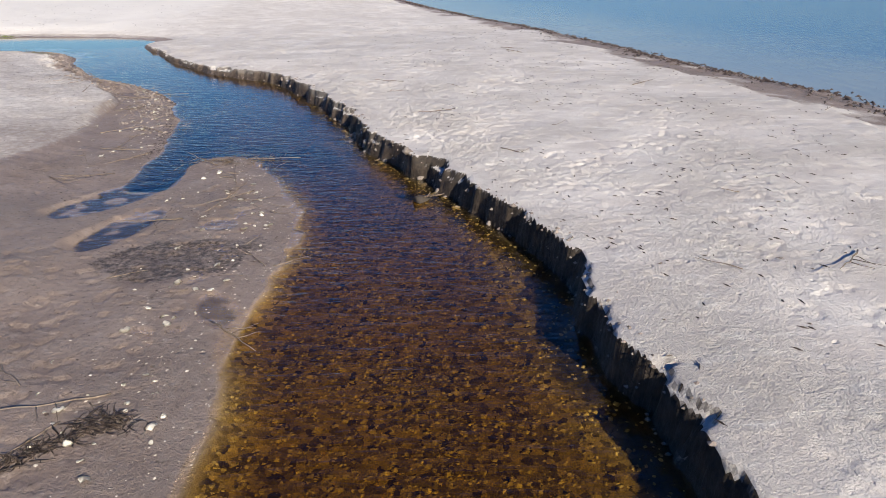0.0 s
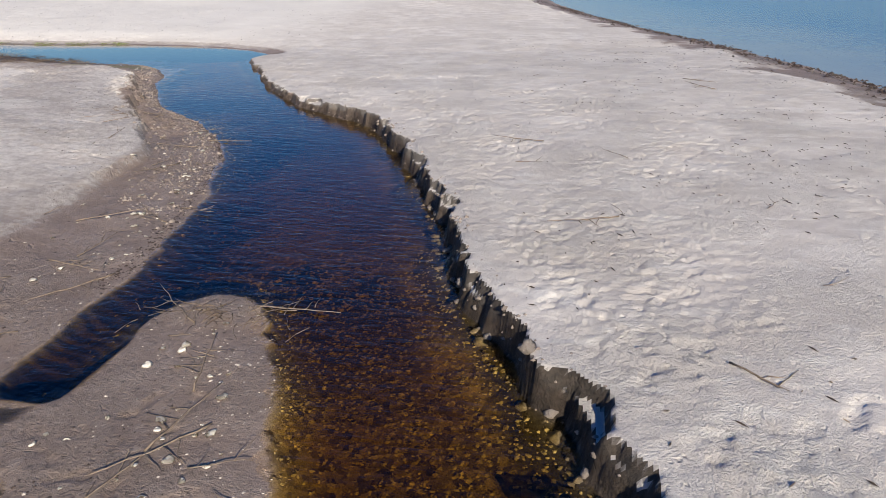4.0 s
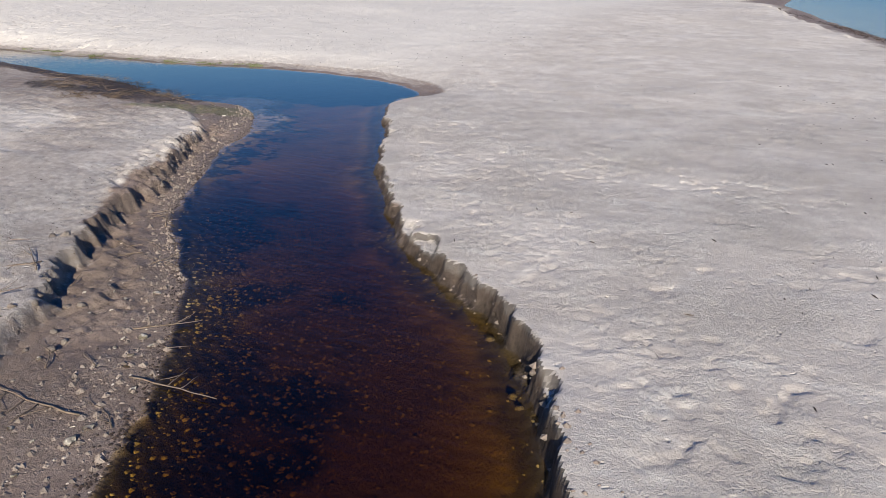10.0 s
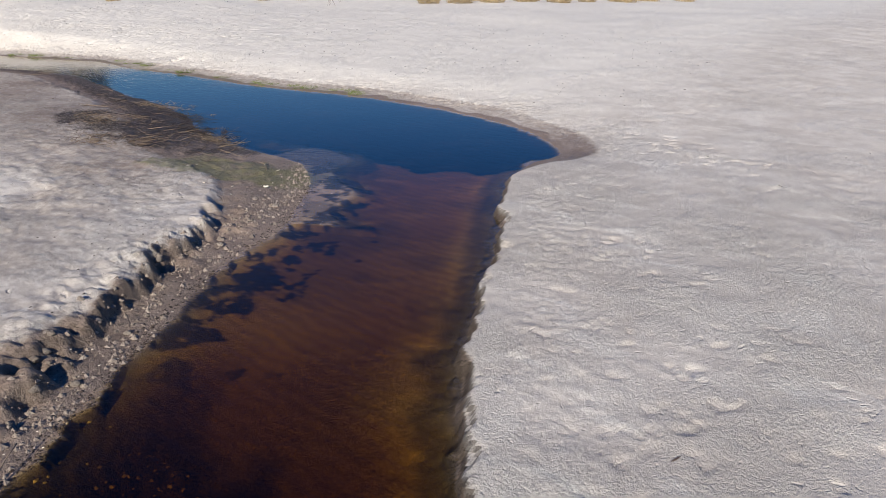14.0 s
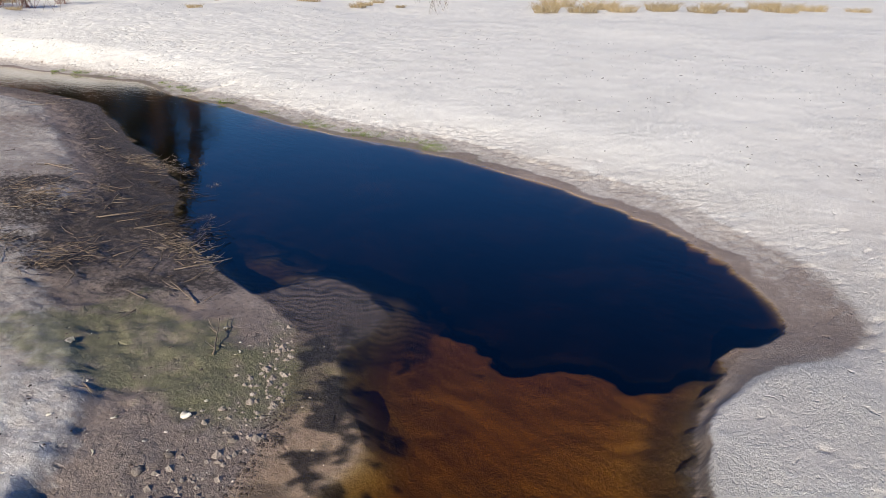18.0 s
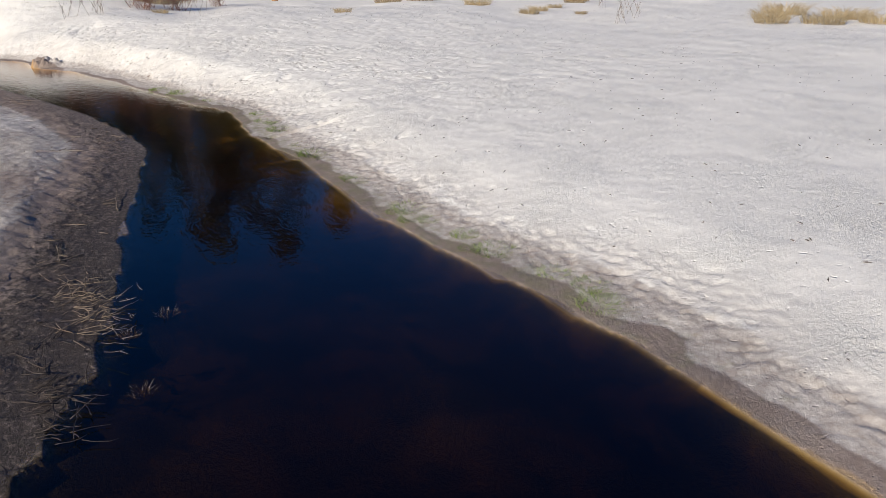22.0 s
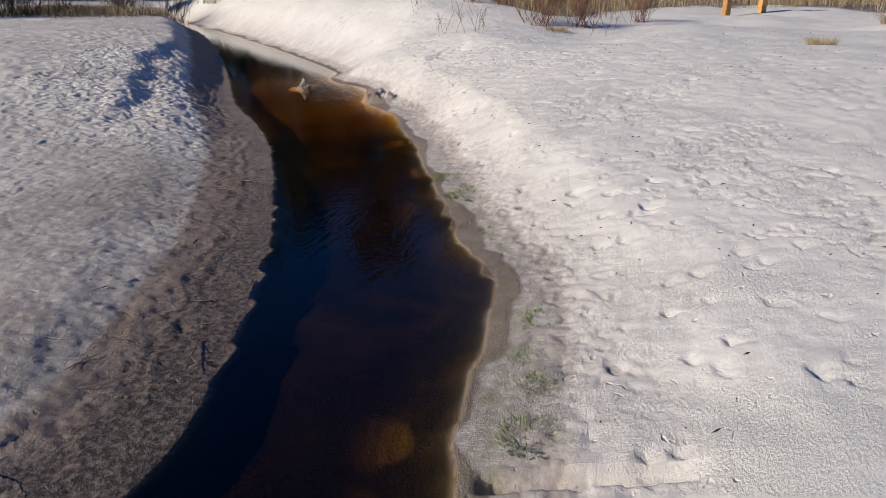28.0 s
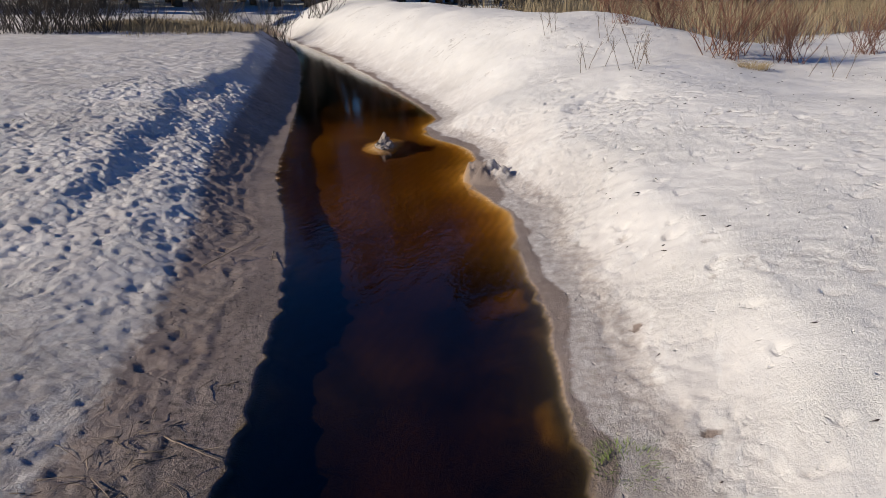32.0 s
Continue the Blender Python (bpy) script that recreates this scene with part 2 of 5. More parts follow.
def sea_material():
    k = Nodes("sea_water")
    p = k.position()
    squash = k.n("ShaderNodeMapping")
    squash.inputs["Rotation"].default_value = (0, 0, 0.25)
    squash.inputs["Scale"].default_value = (1.6, 0.45, 1.0)
    k.link(p, squash.inputs["Vector"])
    shore = k.attr("shore")
    colour = k.mix(k.ramp(k.math("ADD", shore, k.ramp(k.noise(p, 0.25, 4), 0.3, 0.7, -0.2, 0.2)), 0.0, 1.0), (0.24, 0.27, 0.29), (0.06, 0.14, 0.26))
    normal = k.bump(k.noise(squash.outputs[0], 2.6, 4, 0.6), 0.35, 0.05)
    k.b.inputs["IOR"].default_value = 1.33
    return k.done(colour, 0.22, normal)


def plain_material(name, a, b, scale, rough=0.85, bump=0.3, depth=0.004, per_object=True):
    """Mottled matter between the colours a and b, shifted a little from piece to piece."""
    k = Nodes(name)
    c = k.coords()
    fac = k.ramp(k.noise(c, scale, 5, 0.65), 0.3, 0.7)
    colour = k.mix(fac, a, b)
    if per_object:
        rnd = k.n("ShaderNodeObjectInfo").outputs["Random"]
        isl = k.n("ShaderNodeNewGeometry").outputs["Random Per Island"]
        mixv = k.math("ADD", k.math("MULTIPLY", rnd, 0.5), k.math("MULTIPLY", isl, 0.5))
        hsv = k.n("ShaderNodeHueSaturation")
        k.link(k.ramp(mixv, 0, 1, 0.6, 1.35), hsv.inputs["Value"])
        k.link(colour, hsv.inputs["Color"])
        colour = hsv.outputs[0]
    return k.done(colour, rough, k.bump(k.noise(c, scale * 3, 4), bump, depth))


SAND = ground_material()
STREAM = water_material("tea_brown_water", (4.8, 6.4, 13.0), 7.0, 0.55)
SEA = sea_material()

# ---- plan of the stream: two banks, and the shore of the sea ----
RIGHT_BANK = [(1.7, -9), (1.4, 0), (1.15, 2.3), (1.0, 3.5), (0.88, 4.7), (0.55, 5.6), (-0.2, 7.2), (-0.9, 8.6), (-1.15, 9.5), (-1.6, 10.6), (-2.4, 12.5), (-3.2, 13.6),
    (-4.3, 14.5), (-5.0, 15.3), (-5.75, 16.2), (-6.4, 17.3), (-7.1, 18.5), (-7.8, 19.7), (-8.03, 20.5), (-7.9, 21.07), (-8.46, 21.63), (-9.3, 22.05), (-10.3, 22.35),
    (-11.5, 22.45), (-12.8, 22.4), (-14.0, 22.2), (-15.3, 22.0), (-17.4, 21.9), (-18.9, 21.8), (-20.3, 21.8), (-21.4, 21.75), (-22.3, 21.4), (-23.8, 21.0), (-25.5, 20.5),
    (-27.0, 19.95), (-27.9, 19.75), (-28.75, 19.02), (-30.3, 18.7), (-31.4, 17.6), (-32.6, 17.4), (-34.1, 16.5), (-37.2, 14.4), (-41.5, 11.3), (-44.5, 9.0), (-52, 3)]
LEFT_BANK = [(-1.5, -9), (-1.2, 0), (-1.1, 2.6), (-1.25, 3.6), (-1.15, 4.6), (-1.15, 5.8), (-1.5, 6.7), (-1.85, 7.5), (-2.1, 7.95), (-2.5, 8.05), (-2.72, 7.6), (-2.7, 6.8),
    (-3.05, 6.7), (-3.25, 7.4), (-3.3, 8.4), (-3.6, 9.6), (-3.95, 10.8), (-4.3, 11.7), (-5.1, 12.8), (-5.8, 13.5), (-6.6, 14.2), (-7.2, 15.0), (-7.9, 16.0), (-8.55, 17.35),
    (-9.2, 18.15), (-10.0, 18.7), (-11.2, 18.8), (-12.4, 19.0), (-13.6, 19.5), (-15.0, 19.75), (-16.5, 19.95), (-18.0, 20.2), (-19.3, 20.35), (-20.5, 20.2), (-22.0, 19.8),
    (-23.7, 19.2), (-25.2, 18.6), (-26.7, 17.8), (-28.7, 16.6), (-31.0, 15.5), (-35.8, 13.1), (-42.2, 9.6), (-49, 5), (-54, 1)]
SEA_SHORE = [(9.0, -60), (8.0, -9), (7.3, 9.0), (6.6, 13.2), (6.1, 15.4), (5.3, 18.8), (4.5, 22.4), (3.6, 25.5), (2.2, 29.8), (0.6, 35.8), (-1.0, 42.5), (-3.0, 52), (-6, 64), (-14, 85), (-40, 130), (-120, 230)]


MIDSTREAM = [(0.1, -9), (0.1, 0), (0, 3), (-0.1, 5.5), (-1.2, 7.9), (-2.3, 10), (-3.4, 12.2), (-4.7, 13.8), (-5.9, 15.3), (-7.0, 16.8), (-8.0, 18.2), (-8.9, 19.5), (-10, 20.8), (-12, 20.9),
    (-14.5, 20.9), (-17.5, 21), (-20.5, 20.95), (-23, 20.2), (-25.5, 19.5), (-27.5, 18.6), (-29.5, 17.4), (-31.5, 16.4), (-34.5, 15), (-38, 12.9), (-43, 9.6), (-52, 3)]


def spline(points, per=12):
    """A Catmull-Rom line through the points: places, and the float index of each."""
    p = np.array(points, float)
    q = np.vstack([2 * p[0] - p[1], p, 2 * p[-1] - p[-2]])
    out, idx = [], []
    for i in range(len(p) - 1):
        a, b, c, d = q[i], q[i + 1], q[i + 2], q[i + 3]
        for j in range(per):
            u = j / per
            out.append(0.5 * (2 * b + (c - a) * u + (2 * a - 5 * b + 4 * c - d) * u * u + (3 * b - a - 3 * c + d) * u ** 3))
            idx.append(i + u)
    return np.vstack([out, p[-1:]]), np.array(idx + [len(p) - 1.0])


R_LINE, R_INDEX = spline(RIGHT_BANK)
L_LINE, L_INDEX = spline(LEFT_BANK)
S_LINE, S_INDEX = spline(SEA_SHORE)
M_LINE, M_INDEX = spline(MIDSTREAM)


def nearest(line, index, pts):
    """Distance of each point from a line, the float index of the nearest place, and which side (+1: left of its run)."""
    line, pts = line.astype(np.float32), pts.astype(np.float32)
    a, b = line[:-1], line[1:]
    ab = b - a
    dist, where, side = np.empty(len(pts)), np.empty(len(pts)), np.empty(len(pts))
    for s in range(0, len(pts), 4000):
        p = pts[s:s + 4000, None, :] - a[None]
        u = np.clip((p * ab).sum(2) / (ab ** 2).sum(1), 0, 1)
        d = p - u[..., None] * ab
        d2 = (d ** 2).sum(2)
        k = d2.argmin(1)
        r = np.arange(len(k))
        dist[s:s + 4000] = np.sqrt(d2[r, k])
        where[s:s + 4000] = index[k] + u[r, k] * (index[k + 1] - index[k])
        side[s:s + 4000] = np.sign(ab[k, 0] * p[r, k, 1] - ab[k, 1] * p[r, k, 0])
    return dist, where, side


def inside(poly, pts):
    """Even-odd test of points against a polygon."""
    hit = np.zeros(len(pts), bool)
    a, b = poly, np.roll(poly, -1, 0)
    for (x0, y0), (x1, y1) in zip(a, b):
        if y0 != y1:
            c = (pts[:, 1] < max(y0, y1)) & (pts[:, 1] >= min(y0, y1))
            hit ^= c & (pts[:, 0] < (x1 - x0) * (pts[:, 1] - y0) / (y1 - y0) + x0)
    return hit


# Distances, worked out once on a fine raster and read back between its points.
RX0, RY0, RSTEP, RNX, RNY = -60.0, -12.0, 0.125, 672, 560
rx_, ry_ = np.meshgrid(RX0 + RSTEP * np.arange(RNX), RY0 + RSTEP * np.arange(RNY), indexing="ij")
r_pts = np.stack([rx_.ravel(), ry_.ravel()], 1)
CHANNEL = np.vstack([L_LINE[::3], R_LINE[::3][::-1]])
near_r, k_r, _ = nearest(R_LINE[::3], R_INDEX[::3], r_pts)
near_l, k_l, _ = nearest(L_LINE[::3], L_INDEX[::3], r_pts)
in_water = inside(CHANNEL, r_pts)
RASTER = {"nr": near_r, "nl": near_l, "dr": np.where(in_water, -near_r, near_r), "dl": np.where(in_water, -near_l, near_l), "kr": k_r, "kl": k_l}
d_s, _, side_s = nearest(S_LINE[::6], S_INDEX[::6], r_pts)
RASTER["ds"] = d_s * side_s
_, RASTER["km"], _ = nearest(M_LINE[::3], M_INDEX[::3], r_pts)
RASTER = {key: v.reshape(RNX, RNY) for key, v in RASTER.items()}


def blurred(g, r, times):
    """A box blur, so that the profiles change gently from place to place."""
    for _ in range(times):
        for axis in (0, 1):
            pad = np.concatenate([np.repeat(np.take(g, [0], axis), r + 1, axis), g, np.repeat(np.take(g, [-1], axis), r, axis)], axis)
            c = np.cumsum(pad, axis)
            n = g.shape[axis]
            g = (np.take(c, range(2 * r + 1, 2 * r + 1 + n), axis) - np.take(c, range(0, n), axis)) / (2 * r + 1)
    return g


RASTER["km"] = blurred(RASTER["km"], 3, 2)
for key, near_key in (("kr", "dr"), ("kl", "dl")):
    wide = np.clip((np.abs(RASTER[near_key]) - 0.3) / 2.0, 0, 1)
    RASTER[key] = blurred(RASTER[key], 3, 2) * (1 - wide) + blurred(RASTER[key], 10, 3) * wide


def read(key, x, y, near=False):
    u, v = np.clip((x - RX0) / RSTEP, 0, RNX - 1.001), np.clip((y - RY0) / RSTEP, 0, RNY - 1.001)
    g = RASTER[key]
    if near:
        return g[np.rint(u).astype(int), np.rint(v).astype(int)]
    i, j = u.astype(int), v.astype(int)
    u, v = u - i, v - j
    return (g[i, j] * (1 - u) + g[i + 1, j] * u) * (1 - v) + (g[i, j + 1] * (1 - u) + g[i + 1, j + 1] * u) * v


SHUFFLE = np.random.default_rng(5).permutation(8192).astype(np.int32)
CHANCE = np.random.default_rng(6).random(8192).astype(np.float32)


def value_noise(x, y, size, seed=0):
    """Smooth noise from -1 to 1, with lumps of about that size in metres."""
    u, v = x / size, y / size
    i, j = np.floor(u).astype(np.int32), np.floor(v).astype(np.int32)
    f, g = (u - i).astype(np.float32), (v - j).astype(np.float32)
    f, g = f * f * f * (f * (f * 6 - 15) + 10), g * g * g * (g * (g * 6 - 15) + 10)
    lo, hi = SHUFFLE[(i + seed * 131) & 8191] + j, SHUFFLE[(i + 1 + seed * 131) & 8191] + j
    a, b, c, d = CHANCE[lo & 8191], CHANCE[hi & 8191], CHANCE[(lo + 1) & 8191], CHANCE[(hi + 1) & 8191]
    return 2 * ((a * (1 - f) + b * f) * (1 - g) + (c * (1 - f) + d * f) * g) - 1


def rough(x, y, size, seed=0, octaves=4, gain=0.5):
    total, amp = 0, 1.0
    for o in range(octaves):
        c, s = math.cos(0.7 * o + 0.3), math.sin(0.7 * o + 0.3)
        total = total + amp * value_noise(c * x - s * y + 13.7 * o, s * x + c * y, size / 2 ** o, seed + o * 17)
        amp *= gain
    return total


def smooth(a, b, v):
    u = np.clip((v - a) / (b - a), 0, 1)
    return u * u * (3 - 2 * u)


def spot(x, y, cx, cy, rx, ry, turn=0.0, wob=0.0):
    """1 in the middle of an ellipse, 0 at its edge, below 0 outside."""
    c, s = math.cos(turn), math.sin(turn)
    u, v = (c * (x - cx) + s * (y - cy)) / rx, (-s * (x - cx) + c * (y - cy)) / ry
    return 1 - np.sqrt(u * u + v * v) + (wob * rough(x, y, 0.5, 91, 3) if wob else 0)


# Profiles of the two banks, by the index along each: flat shelf, step, rise.
R_PROFILE = {
    "shelf": ([0, 17, 19, 21, 24, 30, 34, 37, 44], [0.0, 0.0, 0.12, 0.30, 0.38, 0.40, 0.30, 0.20, 0.15]),
    "slope": ([0, 17, 20, 25, 44], [0.0, 0.0, 0.12, 0.10, 0.14]),
    "step": ([0, 4.5, 10, 11.5, 13, 17, 19, 21, 25, 30, 33, 37, 44], [0.25, 0.24, 0.21, 0.17, 0.12, 0.08, 0.06, 0.07, 0.09, 0.14, 0.28, 0.34, 0.38]),
    "width": ([0, 17, 19, 21, 30, 34, 37, 40, 44], [0.045, 0.06, 0.6, 1.5, 1.3, 0.9, 1.0, 1.6, 1.6]),
    "rise": ([0, 12, 17, 20, 23, 28, 33, 38, 44], [0.10, 0.10, 0.11, 0.24, 0.55, 0.6, 0.6, 0.48, 0.45]),
    "reach": ([0, 17, 20, 24, 29, 33, 38, 44], [1.5, 1.5, 4.0, 6.5, 5.0, 2.2, 1.8, 2.0])}
L_PROFILE = {
    "shelf": ([0, 8, 13, 15, 17, 19, 20.5, 22, 23.5, 25, 27, 30, 34, 38, 43], [1.3, 1.3, 0.5, 1.0, 0.85, 0.7, 0.28, 0.28, 0.75, 1.0, 0.7, 0.55, 0.65, 0.12, 0.1]),
    "slope": ([0, 8, 13, 17, 22, 26, 30, 36, 43], [0.02, 0.02, 0.04, 0.07, 0.10, 0.09, 0.10, 0.10, 0.12]),
    "step": ([0, 8, 14, 15.5, 18, 20, 22, 23.5, 25, 28, 32, 36, 39, 43], [0.03, 0.04, 0.07, 0.09, 0.13, 0.14, 0.13, 0.07, 0.05, 0.07, 0.08, 0.10, 0.36, 0.42]),
    "width": ([0, 13, 16, 18, 22, 24, 27, 30, 36, 43], [0.9, 0.8, 0.12, 0.11, 0.12, 0.14, 0.6, 0.4, 1.2, 0.95]),
    "rise": ([0, 14, 22, 30, 34, 36, 39, 43], [0.14, 0.14, 0.12, 0.12, 0.13, 0.15, 0.30, 0.32]),
    "reach": ([0, 14, 22, 30, 36, 39, 43], [1.6, 1.6, 1.6, 2.4, 3.5, 1.8, 1.8])}


def bank(e, k, profile):
    q = {key: np.interp(k, *tab) for key, tab in profile.items()}
    over = np.maximum(e - q["shelf"], 0)
    return q["slope"] * np.minimum(np.maximum(e, 0), q["shelf"]) + q["step"] * smooth(0, 1, over / q["width"]) + q["rise"] * (1 - np.exp(-over / q["reach"]))


def terrain(x, y, detail=True):
    """Height of the ground, and the masks of its matter and painted shade."""
    dr, dl, kr, kl, ds = read("dr", x, y), read("dl", x, y), read("kr", x, y), read("kl", x, y), read("ds", x, y)
    right = read("nr", x, y) < read("nl", x, y)
    crumble_r = smooth(18, 15.5, kr)
    crumble_l = smooth(17.0, 18.5, kl) * smooth(24, 22.3, kl)
    jag = rough(x, y, 0.30, 3, 4, 0.62)
    notch = np.abs(rough(x, y, 0.75, 8, 3, 0.55))
    wob = rough(x, y, 0.9, 21, 3, 0.6)
    er = dr + crumble_r * (0.034 * jag + 0.10 * (notch - 0.35) + 0.006 * rough(x, y, 0.085, 4, 2)) + (1 - crumble_r) * 0.05 * wob
    el = dl + np.interp(kl, [28, 31], [0.06, 0.03]) * wob + crumble_l * (0.055 * rough(x, y, 0.17, 2, 3, 0.6) + 0.05 * (notch - 0.35)) * smooth(0.05, 0.2, dl)
    layer = crumble_r * (0.07 * rough(x, y, 0.33, 9, 3, 0.6) - 0.035)
    ledge = 0.12 + 0.26 * smooth(4.0, 6.0, kr)
    zr, zl = (1 - ledge) * bank(er, kr, R_PROFILE) + ledge * bank(er + layer, kr, R_PROFILE), bank(el, kl, L_PROFILE)
    z = np.where(right, zr, zl)
    # The channel's floor.
    water = np.where(right, er, el) < 0
    dw = np.minimum(np.maximum(-er, 0), np.maximum(-el, 0))
    km = read("km", x, y)
    along = km
    depth = np.interp(km, [0, 2, 3, 4, 5, 6, 8, 9, 10, 15, 16, 17, 18, 19, 20, 21, 22, 25], [0.31, 0.32, 0.36, 0.42, 0.48, 0.52, 0.48, 0.40, 0.36, 0.30, 0.46, 0.44, 0.44, 0.42, 0.36, 0.42, 0.6, 0.6])
    # The orange delta with its lobed front, and the pool beyond it.
    front = y - np.interp(x, [-14, -10.5, -9.9, -9.7, -9.3, -8.97, -8.84, -8.6, -8.27, -8.06, -7.5], [17.0, 18.7, 19.3, 19.5, 19.5, 19.36, 19.5, 19.86, 19.83, 20.15, 20.3]) - 0.16 * (np.abs(rough(x, y, 0.32, 61, 2, 0.4)) - 0.28) + 0.05 * rough(x, y, 0.12, 62, 2)
    depth = np.where((km > 9.5) & (km < 16), np.interp(km, [9.5, 10.6, 11.3, 15.5, 16], [0.38, 0.36, 0.35, 0.34, 0.42]) * (1 - smooth(0.0, 0.05, front)) + np.interp(km, [9, 14, 16], [0.5, 0.52, 0.42]) * smooth(0.0, 0.05, front), depth)
    depth = np.where(km >= 15, np.maximum(depth, np.interp(km, [15, 16, 17, 18, 18.5], [0.48, 0.45, 0.42, 0.36, 0.1])), depth)
    depth = depth * (1 + 0.25 * rough(x, y, 1.8, 47, 2) * smooth(4, 6, km))
    shelf_w = np.where(right, np.interp(kr, [0, 4, 12, 17, 19, 21, 30, 34, 38, 44], [0.30, 0.25, 0.2, 0.16, 0.12, 0.16, 0.2, 0.2, 0.16, 0.16]), np.interp(kl, [0, 8, 13, 15, 18, 22, 23.5, 26, 28, 43], [0.12, 0.12, 0.14, 0.16, 0.2, 0.18, 0.2, 0.2, 0.14, 0.14]))
    delta = smooth(0.02, -0.1, front) * smooth(9.6, 10.6, km) * smooth(14, 13, km)
    bedz = -0.004 - 0.5 * depth * (1 - np.exp(-dw / (0.42 * shelf_w))) * (0.55 + 0.45 * smooth(0, 3, dw / shelf_w)) + (0.010 * rough(x, y, 0.5, 44, 3) + 0.016 * delta * (np.abs(rough(x, y, 0.28, 48, 2)) - 0.3)) * smooth(0.02, 0.2, dw)
    shoal = np.clip(spot(x, y, -10.45, 19.2, 1.15, 0.52, -0.02, 0.35), 0, 1)
    comb = np.sin(84 * (0.7 * y - 0.7 * x) + 7 * wob + 5 * rough(x, y, 0.22, 45, 2)) * smooth(-0.7, 0.3, rough(x, y, 0.16, 46, 2))
    bedz = np.where(shoal > 0, np.maximum(bedz, -0.2 + 0.155 * smooth(0, 0.7, shoal)), bedz)
    apron = (~right) * smooth(22.6, 23.4, kl) * smooth(26.0, 25.1, kl)
    bedz = np.where(apron > 0.5, np.maximum(bedz, -0.003 - 0.022 * dw - 0.6 * np.maximum(dw - 0.5 - 0.22 * wob, 0)), bedz)
    bedz = bedz + 0.003 * smooth(0, 0.3, shoal) * comb
    z = np.where(water, bedz, z)
    # Flat rippled puddles on the bar.
    pool_ = np.zeros_like(z)
    for cx, cy, a, b, turn in ((-2.68, 5.58, 0.20, 0.52, -0.25), (-3.15, 6.35, 0.22, 0.6, -0.5), (-1.86, 5.72, 0.15, 0.13, 0.3), (-1.43, 4.12, 0.12, 0.26, 0.5)):
        s = smooth(-0.25, 0.25, spot(x, y, cx, cy, a, b, turn, 0.3 if b > 0.3 else 0.08)) * (~water)
        z = z * (1 - s) - 0.014 * s
        pool_ = np.maximum(pool_, s * np.where(x < -2.4, 1.0, 0.55) * smooth(-0.5, 0.1, rough(x, y, 0.15, 89, 2)))
    bar = smooth(0.2, 0.8, 1 - np.hypot((x + 2.5) / 1.3, (y - 5.0) / 1.7)) * (~water)
    z = z + (bar * 0.0015 * smooth(0.3, -0.2, rough(x, y, 0.5, 86, 2))) * np.sin(52 * (y + 0.25 * x) + 5 * wob + 2 * rough(x, y, 0.2, 88, 2))
    # The small islet of sand with its peaked lump, and spits.
    s = spot(x, y, -30.35, 17.35, 0.42, 0.22, 0.2, 0.15)
    z = np.maximum(z, np.where(s > -0.3, -0.08 + 0.09 * smooth(-0.3, 0.5, s), -9))
    # Dunes and hollows at large.
    far = smooth(3, 14, np.minimum(np.abs(dr), np.abs(dl))) * (~water)
    z = z + far * 0.10 * rough(x, y, 7.0, 31, 3)
    terrace = smooth(-24.5, -27.5, x) * (~right) * (~water)
    ridge = dl - np.interp(x, [-34, -31, -27, -24], [1.2, 1.4, 1.9, 2.2]) + 0.3 * rough(x, y, 2.2, 36, 2)
    z = z + terrace * (0.12 * smooth(-0.3, 0.10, ridge) - 0.03 * np.exp(-((ridge + 0.45) / 0.3) ** 2))
    z = z + right * (~water) * 0.62 * smooth(38.3, 40.2, kr) * smooth(0.3, 3.2, dr) * smooth(8.0, 4.0, dr)
    slip = spot(x, y, -30.95, 20.25, 0.55, 0.30, -0.5, 0.25)
    z = z - 0.05 * smooth(-0.3, 0.5, slip) * (1 + 0.25 * rough(x, y, 0.09, 58, 2))
    block = spot(x, y, -29.0, 19.12, 0.42, 0.2, 0.9, 0.2)
    z = z + 0.15 * smooth(-0.05, 0.5, block) * (1 + 0.4 * rough(x, y, 0.1, 59, 3))
    dune = smooth(-24, -31, x) * right * (~water)
    z = z + dune * 0.22 * smooth(1.0, 3.0, dr) * (0.6 + 0.4 * rough(x, y, 2.5, 57, 2))
    # Relief of the sand.
    holes = np.zeros_like(z)
    if detail:
        dry = smooth(0.05, 0.5, np.minimum(np.where(right, er, 9), np.where(right, 9, el))) * (~water)
        first = smooth(-12, -7, x)
        ridges = 0.6 - np.abs(rough(x, y, 0.26, 6, 3, 0.6))
        pits = smooth(0.5, 0.72, rough(x, y, 0.10, 12, 2, 0.6)) * smooth(-0.3, 0.4, rough(x, y, 1.1, 13, 2))
        lumps = 0.004 * rough(x, y, 0.45, 5, 4, 0.6) + 0.003 * (0.3 + 0.4 * first) * ridges * smooth(-0.2, 0.6, rough(x, y, 1.7, 14, 2)) - 0.012 * (0.12 + 0.88 * first) * pits
        near_bank = right * crumble_r * np.exp(-np.maximum(er, 0) / 0.7)
        lumps = lumps + near_bank * (0.016 * np.abs(rough(x, y, 0.10, 15, 3, 0.7)) + 0.008 * rough(x, y, 0.5, 16, 2))
        trampled = right * smooth(3.5, 6.5, y) * smooth(14.5, 11.5, y) * smooth(4.2, 1.2, er + 0.8 * wob) * smooth(-0.5, 0.3, rough(x, y, 0.9, 17, 2))
        scuff = smooth(0.12, 0.30, np.abs(rough(x, y, 0.19, 11, 3, 0.55)))
        lumps = lumps + trampled * (0.0015 * scuff + 0.005 * rough(x, y, 0.08, 10, 3, 0.8) - 0.008 * smooth(0.34, 0.5, rough(x, y, 0.08, 34, 2)))
